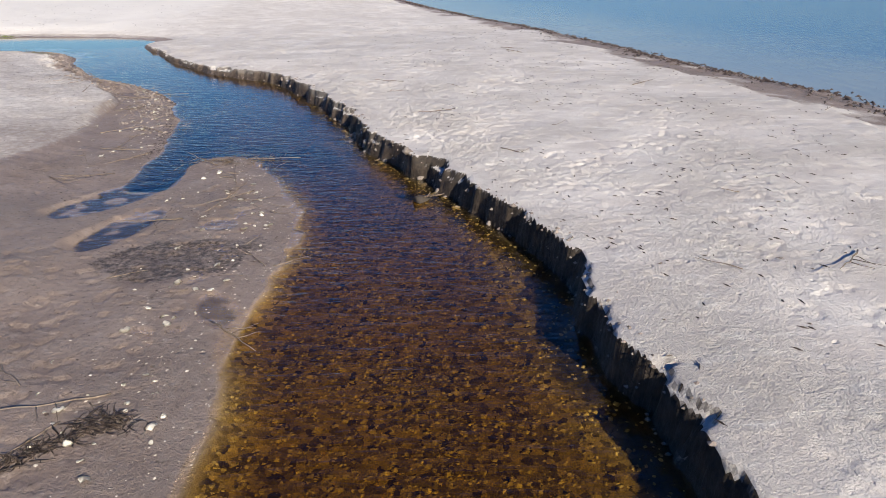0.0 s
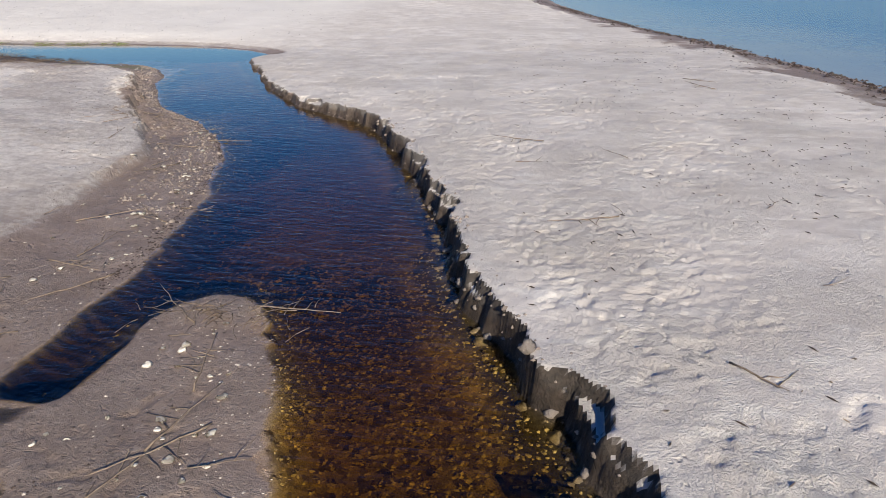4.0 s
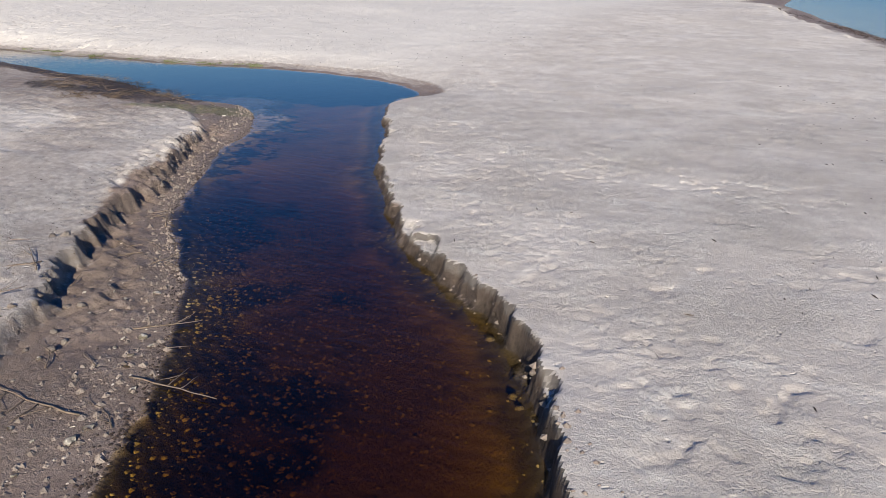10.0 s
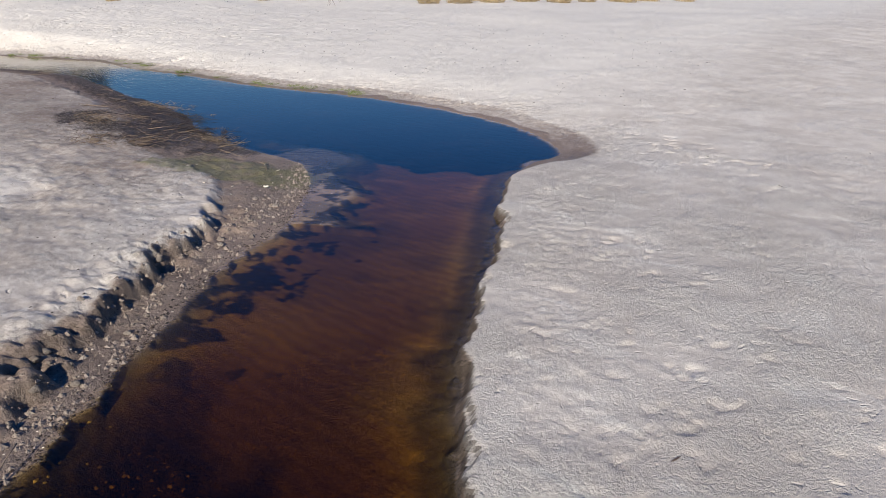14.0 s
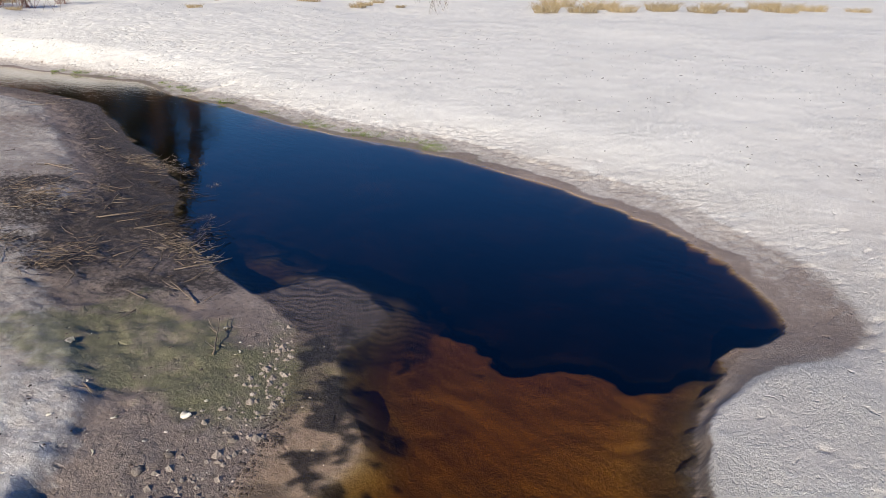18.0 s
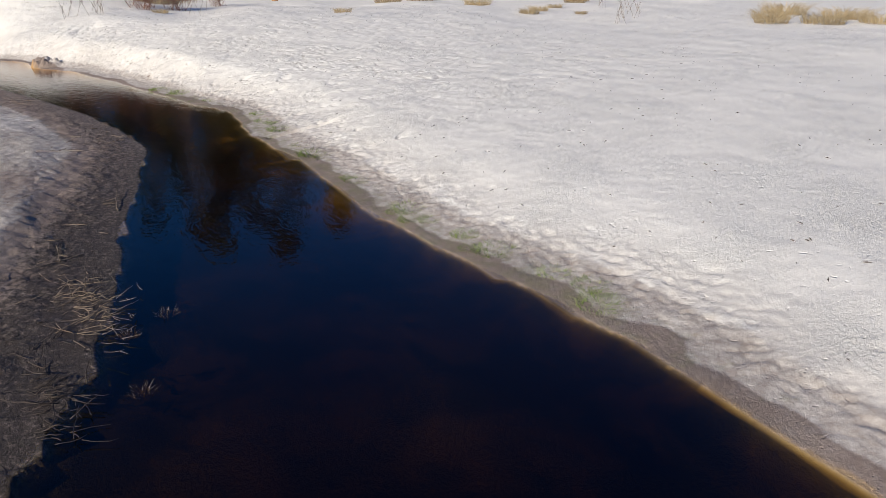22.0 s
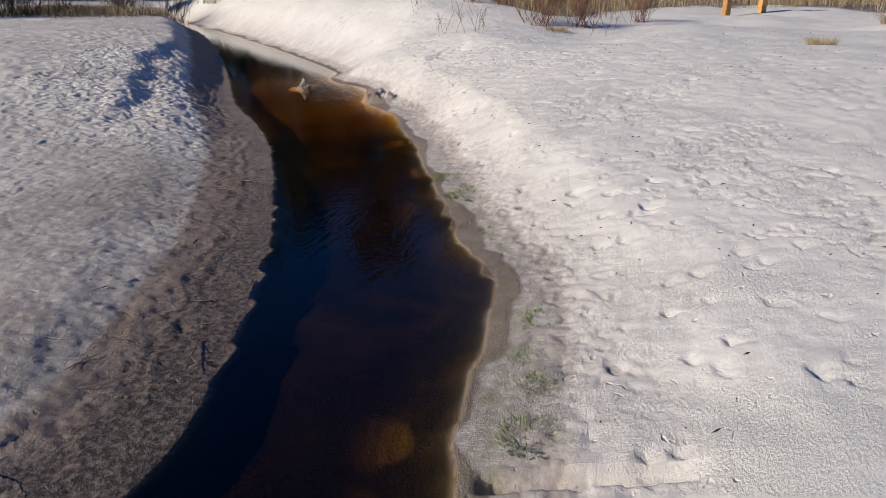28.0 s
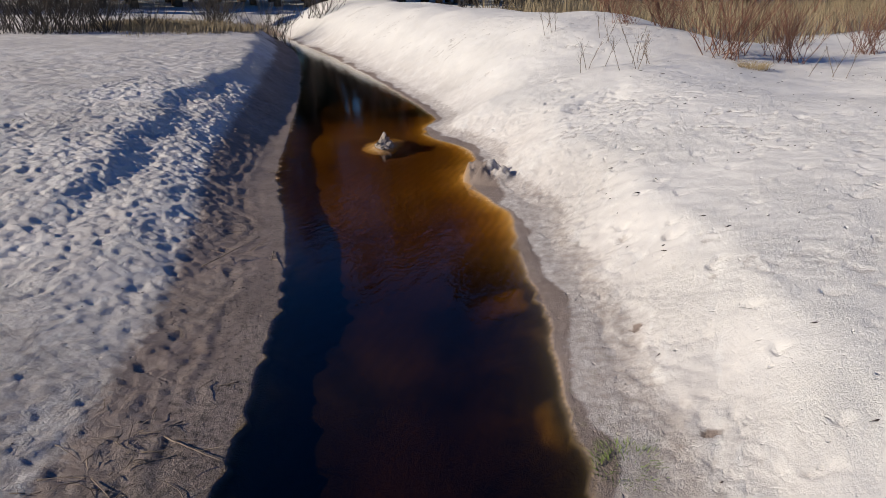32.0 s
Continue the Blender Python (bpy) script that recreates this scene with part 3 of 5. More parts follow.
        lumps = lumps + crumble_l * np.exp(-((el - 0.42) / 0.3) ** 2) * (~right) * 0.040 * rough(x, y, 0.12, 18, 3, 0.5)
        churn = (~right) * smooth(-14, -19, x) * smooth(0.3, 0.9, el) * (0.55 + 0.75 * smooth(-23, -27, x))
        lumps = lumps + churn * (0.010 * rough(x, y, 0.13, 19, 3, 0.7) + 0.015 * (0.5 - np.abs(rough(x, y, 0.12, 20, 3, 0.6))))
        soft = right * smooth(-15, -20, x) * smooth(0.5, 1.2, er)
        holes = soft * smooth(0.50, 0.62, rough(x, y, 0.09, 28, 2, 0.5)) * smooth(-0.4, 0.4, rough(x, y, 1.3, 30, 2))
        lumps = lumps + soft * (0.005 * rough(x, y, 0.6, 23, 2, 0.4) + 0.005 * rough(x, y, 0.2, 24, 3, 0.6) - 0.010 * holes)
        trod = right * smooth(19, 23, kr) * smooth(40, 37, kr) * smooth(0.10, 0.2, er) * smooth(1.15, 0.5, er + 0.15 * wob)
        lumps = lumps - trod * (0.012 * smooth(0.40, 0.5, rough(x, y, 0.065, 27, 2, 0.5)) - 0.007 * rough(x, y, 0.1, 29, 3, 0.7))
        lumps = lumps + (~right) * smooth(-14, -18, x) * smooth(0.8, 0.3, el) * smooth(0.02, 0.12, el) * 0.005 * np.sin(el * 42 + 3 * wob + 1.5 * rough(x, y, 0.3, 35, 2))
        mud = (~right) * smooth(-11, -14, x) * smooth(1.5, 0.5, el) * smooth(0.0, 0.1, el)
        lumps = lumps + mud * 0.011 * rough(x, y, 0.13, 25, 4, 0.65)
        lumps = lumps + (~right) * smooth(-8.5, -10, x) * smooth(-15, -12, x) * smooth(0.1, 0.4, el) * (0.016 * rough(x, y, 0.15, 26, 3) + 0.010 * rough(x, y, 0.5, 22, 2))
        trench = smooth(0.07, 0.035, np.abs(x + 19.08 + 0.10 * (y - 22) + 0.03 * wob)) * smooth(21.85, 21.95, y) * smooth(22.95, 22.7, y)
        z = z - 0.07 * trench * (~water)
        z = z + lumps * np.maximum(dry, 0.15 * (~water))
    # The sea's beach.
    inland = ds + 0.12 * wob
    top = np.where(inland > 0, 0.34 * (1 - np.exp(-inland / 1.6)) + 0.004, 0.12 * inland)
    top = np.maximum(top, -0.9)
    z = np.where(inland < 4.5, np.minimum(z, top + 9 * smooth(2.0, 4.5, inland)), z)
    # Masks.
    wet_r = np.interp(kr, [0, 17, 19, 22, 30, 36, 44], [0.03, 0.04, 0.45, 0.65, 0.62, 0.5, 0.35])
    wet_l = np.interp(kl, [0, 8, 14, 18, 22, 25, 29, 34, 40, 43], [2.6, 2.6, 1.3, 0.9, 0.4, 1.3, 0.95, 0.85, 0.8, 0.5])
    e = np.where(right, er, el)
    wet = np.where(right, smooth(wet_r * 1.15 + 0.02, wet_r * 0.75, er) * np.interp(kr, [0, 18, 21, 26, 37, 44], [1, 1, 0.5, 0.52, 0.46, 0.38]), smooth(wet_l * 1.2 + 0.02, wet_l * 0.7, el))
    wet = np.maximum(wet, right * smooth(17, 19, kr) * smooth(0.22, 0.06, er + 0.08 * wob))
    # Small pits in the dune's sand are toned darker inside.
    wet = np.maximum(wet, 0.4 * holes)
    wet = np.maximum(wet, smooth(2.4, 0.9, inland + 0.5 * wob))
    damp_left = np.interp(kl, [0, 12, 15, 23, 25, 30, 35, 38, 43], [0.6, 0.6, 0.45, 0.42, 0.6, 0.64, 0.4, 0.08, 0.0]) + 0.12 * rough(x, y, 1.6, 81, 3)
    wet = np.where(right, wet, np.maximum(wet, damp_left * smooth(4.5, 1.6, el + 0.4 * wob)))
    # Right bank: dark speckle on its face, for damp sand and painted shade.
    dark = np.where(right, np.interp(kr, [0, 9.5, 12, 16, 18], [0.5, 0.5, 0.5, 0.45, 0.0]) * smooth(0.05, 0.02, er), np.interp(kl, [0, 14, 24, 25.5, 27, 29, 33, 36, 40, 43], [0.3, 0.34, 0.36, 0.35, 0.85, 0.8, 0.62, 0.38, 0.22, 0.12]) * smooth(wet_l * np.interp(kl, [26, 30], [1.3, 1.05]), wet_l * np.interp(kl, [26, 30], [0.6, 0.4]), el))
    dark = np.maximum(dark, 0.75 * np.clip(spot(x, y, -12.6, 18.3, 2.2, 0.9, 0.15, 0.3) * 2, 0, 1) * (~right))
    dark = np.maximum(dark, 0.55 * np.exp(-((inland - 0.75 - 0.2 * wob) / 0.28) ** 2))
    dark = np.maximum(dark, 0.62 * np.clip(spot(x, y, -2.0, 4.85, 0.9, 0.5, 0.3, 0.4) * 2, 0, 1) * (~water) * (~right))
    algae = 0.95 * np.clip(spot(x, y, -10.1, 18.05, 1.5, 0.8, 0.6, 0.3) * 2, 0, 1) * (~right)
    algae = np.maximum(algae, right * np.interp(kr, [0, 22, 24, 31, 33, 44], [0, 0, 0.62, 0.65, 0.35, 0.1]) * smooth(0.6, 0.2, er))
    field = smooth(1.0, -1.0, x - np.interp(y, [12, 14, 18, 22, 26, 30, 36, 62], [-60, -47, -41.5, -38.5, -42.5, -45, -40, -38]) + 0.6 * wob) * (y > 12)
    scrub = smooth(-0.2, 0.3, spot(x, y, -42.0, 4.6, 2.4, 4.0, 0.3, 0.3))
    field = np.maximum(field, scrub * (~right))
    wet, dark = np.maximum(wet, 0.6 * field), np.maximum(dark, 0.6 * field)
    edge = np.where(right, np.interp(kr, [0, 15, 18, 20, 44], [0.12, 0.12, 0.1, 0.04, 0.04]), np.interp(kl, [0, 9, 14, 26, 30, 43], [0.10, 0.10, 0.12, 0.25, 0.05, 0.05]))
    bed = np.where(water, smooth(-0.03, edge, dw) * (1 - 0.85 * apron * smooth(0.75, 0.5, dw)) * (1 - 0.85 * smooth(0.05, 0.4, shoal)), 0.0)
    gravel = np.clip(smooth(5.2, 3.2, km) + 0.7 * smooth(0.0, 0.5, rough(x, y, 1.6, 71, 2)) * smooth(9, 7, km), 0, 1)
    deep = np.where(km > 13, 0.97, smooth(0.006, 0.03, -z)) * np.where(km < 14, smooth(-0.02, 0.015, front) * smooth(10.2, 10.6, km), 1) * (1 - smooth(18, 19, km) * smooth(21.5, 21, km))
    # Sandy streaks on the dark floor: mid-stream above the bend, and in patches along the sunny bank.
    middle = smooth(16.3, 17.3, km) * smooth(0.35, 0.75, -dl + 0.2 * wob) * smooth(0.45, 0.85, -dr + 0.25 * wob)
    patches = smooth(14, 15, km) * right * smooth(0.03, 0.14, dw) * smooth(0.65, 0.25, dw) * smooth(0.05, 0.4, rough(x, y, 0.8, 74, 3))
    deep = deep * (1 - 0.22 * middle) * (1 - 0.5 * patches) + 0.35 * smooth(0.1, 0.6, rough(x, y, 0.9, 73, 3)) * smooth(3.5, 5, km) * smooth(12, 10, km)
    mud_strip = smooth(3.4, 4.4, km) * smooth(11.6, 11.0, km) * (dl < 0) * smooth(np.interp(km, [8, 10], [0.95, 0.55]), np.interp(km, [8, 10], [0.55, 0.25]), -dl + 0.35 * wob + 0.25 * rough(x, y, 0.35, 75, 2))
    spots_ = smooth(0.05, 0.35, rough(x, y, 0.4, 76, 3)) * smooth(1.1, 0.5, -dl) * (dl < 0) * smooth(9.3, 10, km) * smooth(12, 11.2, km)
    mud_strip = mud_strip * smooth(8.8, 7.8, km)
    blots = smooth(-0.15, 0.3, 0.18 - np.abs(-dl - 0.22) / 0.6 + 0.8 * rough(x, y, 0.15, 78, 3, 0.6)) * (dl < -0.02) * smooth(7.6, 8.8, km) * smooth(12.4, 11.8, km) * (shoal < 0.5)
    mud_strip = np.maximum(np.maximum(mud_strip, np.maximum(blots, 0.5 * spots_)), smooth(0.0, 0.15, shoal) * (0.68 + 0.28 * smooth(0.5, -0.5, comb)))
    inlet = smooth(-0.1, 0.3, spot(x, y, -2.95, 7.65, 0.6, 1.15, 0.15, 0.2))
    deep = np.clip(deep, 0, 1) * water
    bars = smooth(-0.9, 0.1, np.sin(58 * (0.45 * x + 0.9 * y) + 4 * wob + 3 * rough(x, y, 0.25, 83, 2)) + 0.8 * rough(x, y, 0.18, 84, 2))
    mud_and_shade = np.maximum(0.95 * mud_strip * np.where(km < 8.5, 0.78 + 0.22 * bars, 1), 0.97 * inlet * (0.7 + 0.3 * bars)) * water * smooth(-0.01, 0.015, dw)
    # The right bank's shadow, painted as a dark strip on the bed.
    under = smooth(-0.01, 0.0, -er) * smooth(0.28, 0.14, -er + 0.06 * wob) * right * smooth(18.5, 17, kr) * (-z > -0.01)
    mud_and_shade = np.maximum(mud_and_shade, np.interp(kr, [0, 5, 8], [0.95, 0.9, 0.75]) * under)
    mud_and_shade = np.where((~water) & (pool_ > 0.02), np.maximum(0.92 * pool_ * smooth(0.002, -0.012, z), mud_and_shade), mud_and_shade)
    # Strength of the wet tone and painted shade on the banks' faces.
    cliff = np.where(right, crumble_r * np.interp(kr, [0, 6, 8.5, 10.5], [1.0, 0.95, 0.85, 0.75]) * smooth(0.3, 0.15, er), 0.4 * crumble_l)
    clean = right * smooth(-7, -11, x) * smooth(0.4, 1.4, er)
    return z, {"cliff": cliff, "clean": clean, "rust": np.clip(delta + smooth(17, 18, km), 0, 1), "wet": wet, "dark": dark * (1 - bed), "algae": algae * (1 - bed), "bed": bed, "gravel": gravel * bed, "deep": deep, "mud": mud_and_shade, "coarse": np.maximum(np.where(right, np.interp(kr, [0, 17, 20, 30, 44], [1.0, 0.85, 0.45, 0.5, 0.5]), np.interp(kl, [0, 22, 32, 36, 43], [0.8, 0.8, 0.8, 0.75, 0.75])), 0.8 * wet)}


def height(x, y):
    return float(terrain(np.array([float(x)]), np.array([float(y)]))[0][0])


# ---- footprints in the sand: (x, y, heading, length, depth); shaped for shade, with a steep rim towards the sun and a long ramp away ----
SUN_FLAT = math.cos(SUN_ELEVATION)
prints = []
rng = np.random.default_rng(7)


def trail(points, stride=0.68, gap=0.11, depth=0.035, drift=0.05):
    line, _ = spline(points, 40)
    run = np.concatenate([[0], np.cumsum(np.hypot(*np.diff(line, axis=0).T))])
    for n, s in enumerate(np.arange(0.1, run[-1], stride * 0.5 * 2)):
        x, y = np.interp(s, run, line[:, 0]), np.interp(s, run, line[:, 1])
        x2, y2 = np.interp(s + 0.1, run, line[:, 0]), np.interp(s + 0.1, run, line[:, 1])
        a = math.atan2(y2 - y, x2 - x)
        side = gap * (1 if n % 2 else -1)
        prints.append((x - math.sin(a) * side + rng.normal(0, drift), y + math.cos(a) * side + rng.normal(0, drift), a + rng.normal(0, 0.15), rng.choice((0.08, 0.10, 0.13, 0.16)), depth * rng.uniform(0.8, 1.7)))


for off, dep in ((0.72, 0.03), (0.95, 0.034), (1.25, 0.024), (1.8, 0.016), (2.4, 0.016), (3.0, 0.016)):
    trail([(-17.2 - off * 0.4, 21.9 + off), (-20.5, 21.85 + off), (-23.5, 21.2 + off), (-26, 20.5 + off), (-29, 19.6 + off), (-33, 18.0 + off * 1.2)], 0.5 + 0.06 * off, 0.10, dep, 0.13)
for y0 in (24.0, 24.7, 25.5, 26.4, 27.4):
    trail([(-19, y0 + 0.5), (-23, y0), (-28, y0 - 0.5), (-33, y0 - 1.2)], 0.64, 0.12, 0.022, 0.12)
for n in range(160):
    prints.append((rng.uniform(-32, -19), rng.uniform(22.4, 27), rng.uniform(2.6, 3.8), rng.uniform(0.10, 0.2), rng.uniform(0.02, 0.045)))
trail([(-9.2, 23.0), (-11, 23.4), (-13.5, 23.2), (-15.5, 22.9), (-17.5, 22.8)], 0.6, 0.12, 0.014)
for n in range(520):
    u = rng.uniform(0, 1) ** 0.7
    x, y = -20 - 13 * u, 19.2 - 4.8 * u - abs(rng.normal(0, 1.8)) - 0.3
    prints.append((x, y, rng.uniform(0, 6.3), rng.uniform(0.07, 0.15), rng.uniform(0.010, 0.026)))
for n in range(40):
    prints.append((rng.uniform(0.8, 6), rng.uniform(2, 16), rng.uniform(0, 6.3), rng.uniform(0.06, 0.2), rng.uniform(0.008, 0.018)))
for n in range(40):
    u = rng.uniform(0, 1)
    prints.append((-0.4 - 4 * u + rng.uniform(0.2, 3.5), 9 + 6 * u + rng.uniform(0, 1.5), rng.uniform(0, 6.3), rng.uniform(0.1, 0.26), rng.uniform(0.01, 0.022)))

# ---- the ground: one sheet, finest where the camera passes nearest ----
BLOCK = 0.8
BX, BY = range(-70, 26), range(-10, 60)
FOCUS = np.array([(0, 1.5), (0, 5), (-1, 9), (-2.6, 12.5), (-5.0, 15.5), (-8.0, 18.3), (-11, 20.2), (-14, 21), (-18, 21.1), (-22, 20.3), (-26, 19.2), (-30, 17.8)])
focus_line, focus_idx = spline(FOCUS, 8)
centres = np.array([((i + 0.5) * BLOCK, (j + 0.5) * BLOCK) for i in BX for j in BY])
reach_, _, _ = nearest(focus_line, focus_idx, centres)
CELLS = (40, 16, 8, 2)
level = {}
for (i, j), d in zip(((i, j) for i in BX for j in BY), reach_):
    d -= 1.0 if i * BLOCK < -18 else 0.0
    level[i, j] = 0 if d < 3.7 else 1 if d < 8.0 else 2 if d < 17 else 3
xs, ys, quads, start, where_block = [], [], [], 0, {}
for (i, j), lv in level.items():
    n = CELLS[lv]
    g = np.arange(n + 1) / n * BLOCK
    gx, gy = np.meshgrid(i * BLOCK + g, j * BLOCK + g, indexing="ij")
    xs.append(gx.ravel()), ys.append(gy.ravel())
    base = start + (np.arange(n)[:, None] * (n + 1) + np.arange(n)[None]).ravel()
    quads.append(np.stack([base, base + n + 1, base + n + 2, base + 1], 1))
    where_block[i, j] = (start, n)
    start += (n + 1) ** 2
outer_x = np.array([-900, -500, -300, -200, -140, -100, -75] + [v * BLOCK for v in (*BX, BX[-1] + 1)] + [30, 50, 90, 200, 500, 900], float)
outer_y = np.array([-900, -500, -200, -90, -40, -18] + [v * BLOCK for v in (*BY, BY[-1] + 1)] + [60, 75, 100, 150, 250, 500, 900], float)
gx, gy = np.meshgrid(outer_x, outer_y, indexing="ij")
xs.append(gx.ravel()), ys.append(gy.ravel())
ny = len(outer_y)
ci, cj = np.meshgrid(np.arange(len(outer_x) - 1), np.arange(ny - 1), indexing="ij")
mx, my = (outer_x[:-1] + outer_x[1:])[ci] / 2, (outer_y[:-1] + outer_y[1:])[cj] / 2
keep = ~((mx > BX[0] * BLOCK) & (mx < (BX[-1] + 1) * BLOCK) & (my > BY[0] * BLOCK) & (my < (BY[-1] + 1) * BLOCK))
base = start + (ci * ny + cj)[keep]
quads.append(np.stack([base, base + ny, base + ny + 1, base + 1], 1))
outer_start = start
X, Y = np.concatenate(xs), np.concatenate(ys)
Z, masks = terrain(X, Y)

for px_, py_, a, size, dep in prints:
    bi, bj = math.floor(px_ / BLOCK), math.floor(py_ / BLOCK)
    for i in (bi - 1, bi, bi + 1):
        for j in (bj - 1, bj, bj + 1):
            if (i, j) not in where_block or not (i * BLOCK - 1.3 * size < px_ < (i + 1) * BLOCK + 1.3 * size and j * BLOCK - 1.3 * size < py_ < (j + 1) * BLOCK + 1.3 * size):
                continue
            s0, n = where_block[i, j]
            sl = slice(s0, s0 + (n + 1) ** 2)
            dx, dy = X[sl] - px_, Y[sl] - py_
            # Each pit is turned to the sun, so its steep edge makes a dark crescent.
            u, v = (to_sun.x * dx + to_sun.y * dy) / SUN_FLAT, (to_sun.y * dx - to_sun.x * dy) / SUN_FLAT
            v = v + 0.35 * math.sin(a) * u + 0.02 * value_noise(X[sl], Y[sl], 0.06, 77)
            u = u + 0.03 * value_noise(X[sl], Y[sl], 0.08, 78) + 0.25 * np.abs(v)
            pit = smooth(0.5, 0.25, np.abs(v) / size) * smooth(0.28, 0.28 - 0.025 / size, u / size) * np.clip((u / size + 1.1) / 1.3, 0, 1) ** 1.5
            r = 1.2 - pit
            if dep > 0.02:
                shore_print = smooth(1.0, 0.5, np.minimum(read("dr", X[sl], Y[sl]), read("dl", X[sl], Y[sl])))
                masks["wet"][sl] = np.maximum(masks["wet"][sl], shore_print * min(1.0, dep / 0.034) * smooth(1.0, 0.6, r) * (Z[sl] > 0.03))
                masks["dark"][sl] = np.maximum(masks["dark"][sl], 0.4 * shore_print * smooth(0.95, 0.5, r) * (Z[sl] > 0.03))
            Z[sl] -= 0.85 * dep * pit * (Z[sl] > 0.03)

# Where a fine block meets a coarser one, lay its edge on the coarser edge.
for (i, j), lv in level.items():
    s0, n = where_block[i, j]
    zz = Z[s0:s0 + (n + 1) ** 2].reshape(n + 1, n + 1)
    for di, dj in ((1, 0), (-1, 0), (0, 1), (0, -1)):
        other = level.get((i + di, j + dj))
        m = 1 if other is None else CELLS[other]
        if m < n:
            row = (slice(n if di > 0 else 0, (n + 1) if di > 0 else 1), slice(None)) if di else (slice(None), slice(n if dj > 0 else 0, (n + 1) if dj > 0 else 1))
            edge = zz[row].ravel()
            step = n // m
            zz[row] = np.interp(np.arange(n + 1), np.arange(0, n + 1, step), edge[::step]).reshape(zz[row].shape)


def sheet(name, x, y, z, faces, material, layers=None):
    """A mesh from arrays."""
    me = bpy.data.meshes.new(name)
    me.vertices.add(len(x))
    me.vertices.foreach_set("co", np.stack([x, y, z], 1).astype(np.float32).ravel())
    nf, per = faces.shape
    me.loops.add(nf * per)
    me.loops.foreach_set("vertex_index", faces.astype(np.int32).ravel())
    me.polygons.add(nf)
    me.polygons.foreach_set("loop_start", np.arange(0, nf * per, per, dtype=np.int32))
    me.polygons.foreach_set("use_smooth", np.ones(nf, bool))
    for key, values in (layers or {}).items():
        me.attributes.new(key, "FLOAT", "POINT").data.foreach_set("value", np.ascontiguousarray(values, np.float32))
    me.update(calc_edges=True)
    me.materials.append(material)
    return me


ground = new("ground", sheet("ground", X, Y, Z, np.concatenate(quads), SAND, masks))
tagged(ground, "pale dry beach sand with damp pinkish banks and footprints", "sand", kind="structure")

# ---- the water of the stream and of the sea ----
wx, wy = np.arange(-54, 4.01, 0.05), np.arange(-9, 24.01, 0.05)
gx, gy = np.meshgrid(wx, wy, indexing="ij")
fx, fy = gx.ravel(), gy.ravel()
near_water = np.minimum(read("dr", fx, fy), read("dl", fx, fy)) < 0.2
near_water |= (np.hypot(fx + 2.2, fy - 5.2) < 1.6) & (fx < 0.9)
cell = near_water.reshape(gx.shape)
ci, cj = np.nonzero(cell[:-1, :-1] | cell[1:, :-1] | cell[:-1, 1:] | cell[1:, 1:])
base = ci * len(wy) + cj
run = np.interp(fy, [0, 8, 12, 16, 19], [1.0, 0.9, 0.5, 0.35, 0.12]) * (fx > -9.5) + (0.10 + 0.22 * smooth(-13, -18, fx)) * (fx <= -9.5) + 0.10 * smooth(-25.5, -28, fx) * smooth(-32, -30, fx) - 0.2 * smooth(-31, -33, fx)
used, back = np.unique(np.stack([base, base + len(wy), base + len(wy) + 1, base + 1], 1).ravel(), return_inverse=True)
stream = new("stream_water", sheet("stream_water", fx[used], fy[used], np.zeros(len(used)), back.reshape(-1, 4), STREAM, {"ripple": run[used], "depth": np.maximum(-2 * terrain(fx[used], fy[used], False)[0] - 0.03, 0)}))
tagged(stream, "shallow clear tea-brown stream reflecting blue sky", "water", kind="structure")
stream.visible_shadow = False

s_in, s_pts = [], S_LINE[::3]
offsets = (-1.5, 0, 0.5, 1, 2, 4, 8, 16, 40, 120, 400, 1200)
sx, sy, sd = [], [], []
for (x, y) in s_pts:
    for o in offsets:
        sx.append(x + o * 0.96), sy.append(y + o * 0.28), sd.append(min(max(o, 0) / 8, 1))
ns = len(offsets)
ii, jj = np.meshgrid(np.arange(len(s_pts) - 1), np.arange(ns - 1), indexing="ij")
base = (ii * ns + jj).ravel()
sea = new("sea", sheet("sea", np.array(sx), np.array(sy), np.full(len(sx), -0.01), np.stack([base, base + 1, base + ns + 1, base + ns], 1), SEA, {"shore": np.array(sd)}))
tagged(sea, "calm pale blue sea with small ripples", "sea", kind="structure")
# ---- things ----
PEBBLE = plain_material("pebble", (0.16, 0.11, 0.06), (0.70, 0.58, 0.36), 30, 0.5)
SHELL = plain_material("shell", (0.62, 0.56, 0.46), (0.85, 0.81, 0.73), 40, 0.45, 0.4, 0.002)
SHELL_GRIT = plain_material("shell_grit", (0.34, 0.27, 0.21), (0.76, 0.69, 0.60), 40, 0.6, 0.4, 0.002)
TWIG = plain_material("dead_twig", (0.10, 0.07, 0.05), (0.30, 0.23, 0.17), 25, 0.85)
REED = plain_material("dry_reed", (0.11, 0.075, 0.052), (0.29, 0.215, 0.155), 12, 0.8)
WEED = plain_material("dark_seaweed", (0.025, 0.018, 0.014), (0.09, 0.06, 0.045), 30, 0.6)
CLOD = plain_material("sand_clod", (0.24, 0.19, 0.16), (0.40, 0.335, 0.29), 14, 0.95, 0.8, 0.02)
PALE_CLOD = plain_material("pale_sand_clod", (0.26, 0.215, 0.185), (0.42, 0.36, 0.32), 14, 0.95, 0.8, 0.02)
DRY_GRASS = plain_material("dry_grass", (0.28, 0.20, 0.11), (0.52, 0.41, 0.25), 5, 0.8)
GREEN_GRASS = plain_material("green_grass", (0.10, 0.16, 0.03), (0.26, 0.30, 0.09), 8, 0.7)
WILLOW = plain_material("willow_bark", (0.13, 0.055, 0.035), (0.28, 0.13, 0.08), 6, 0.7)
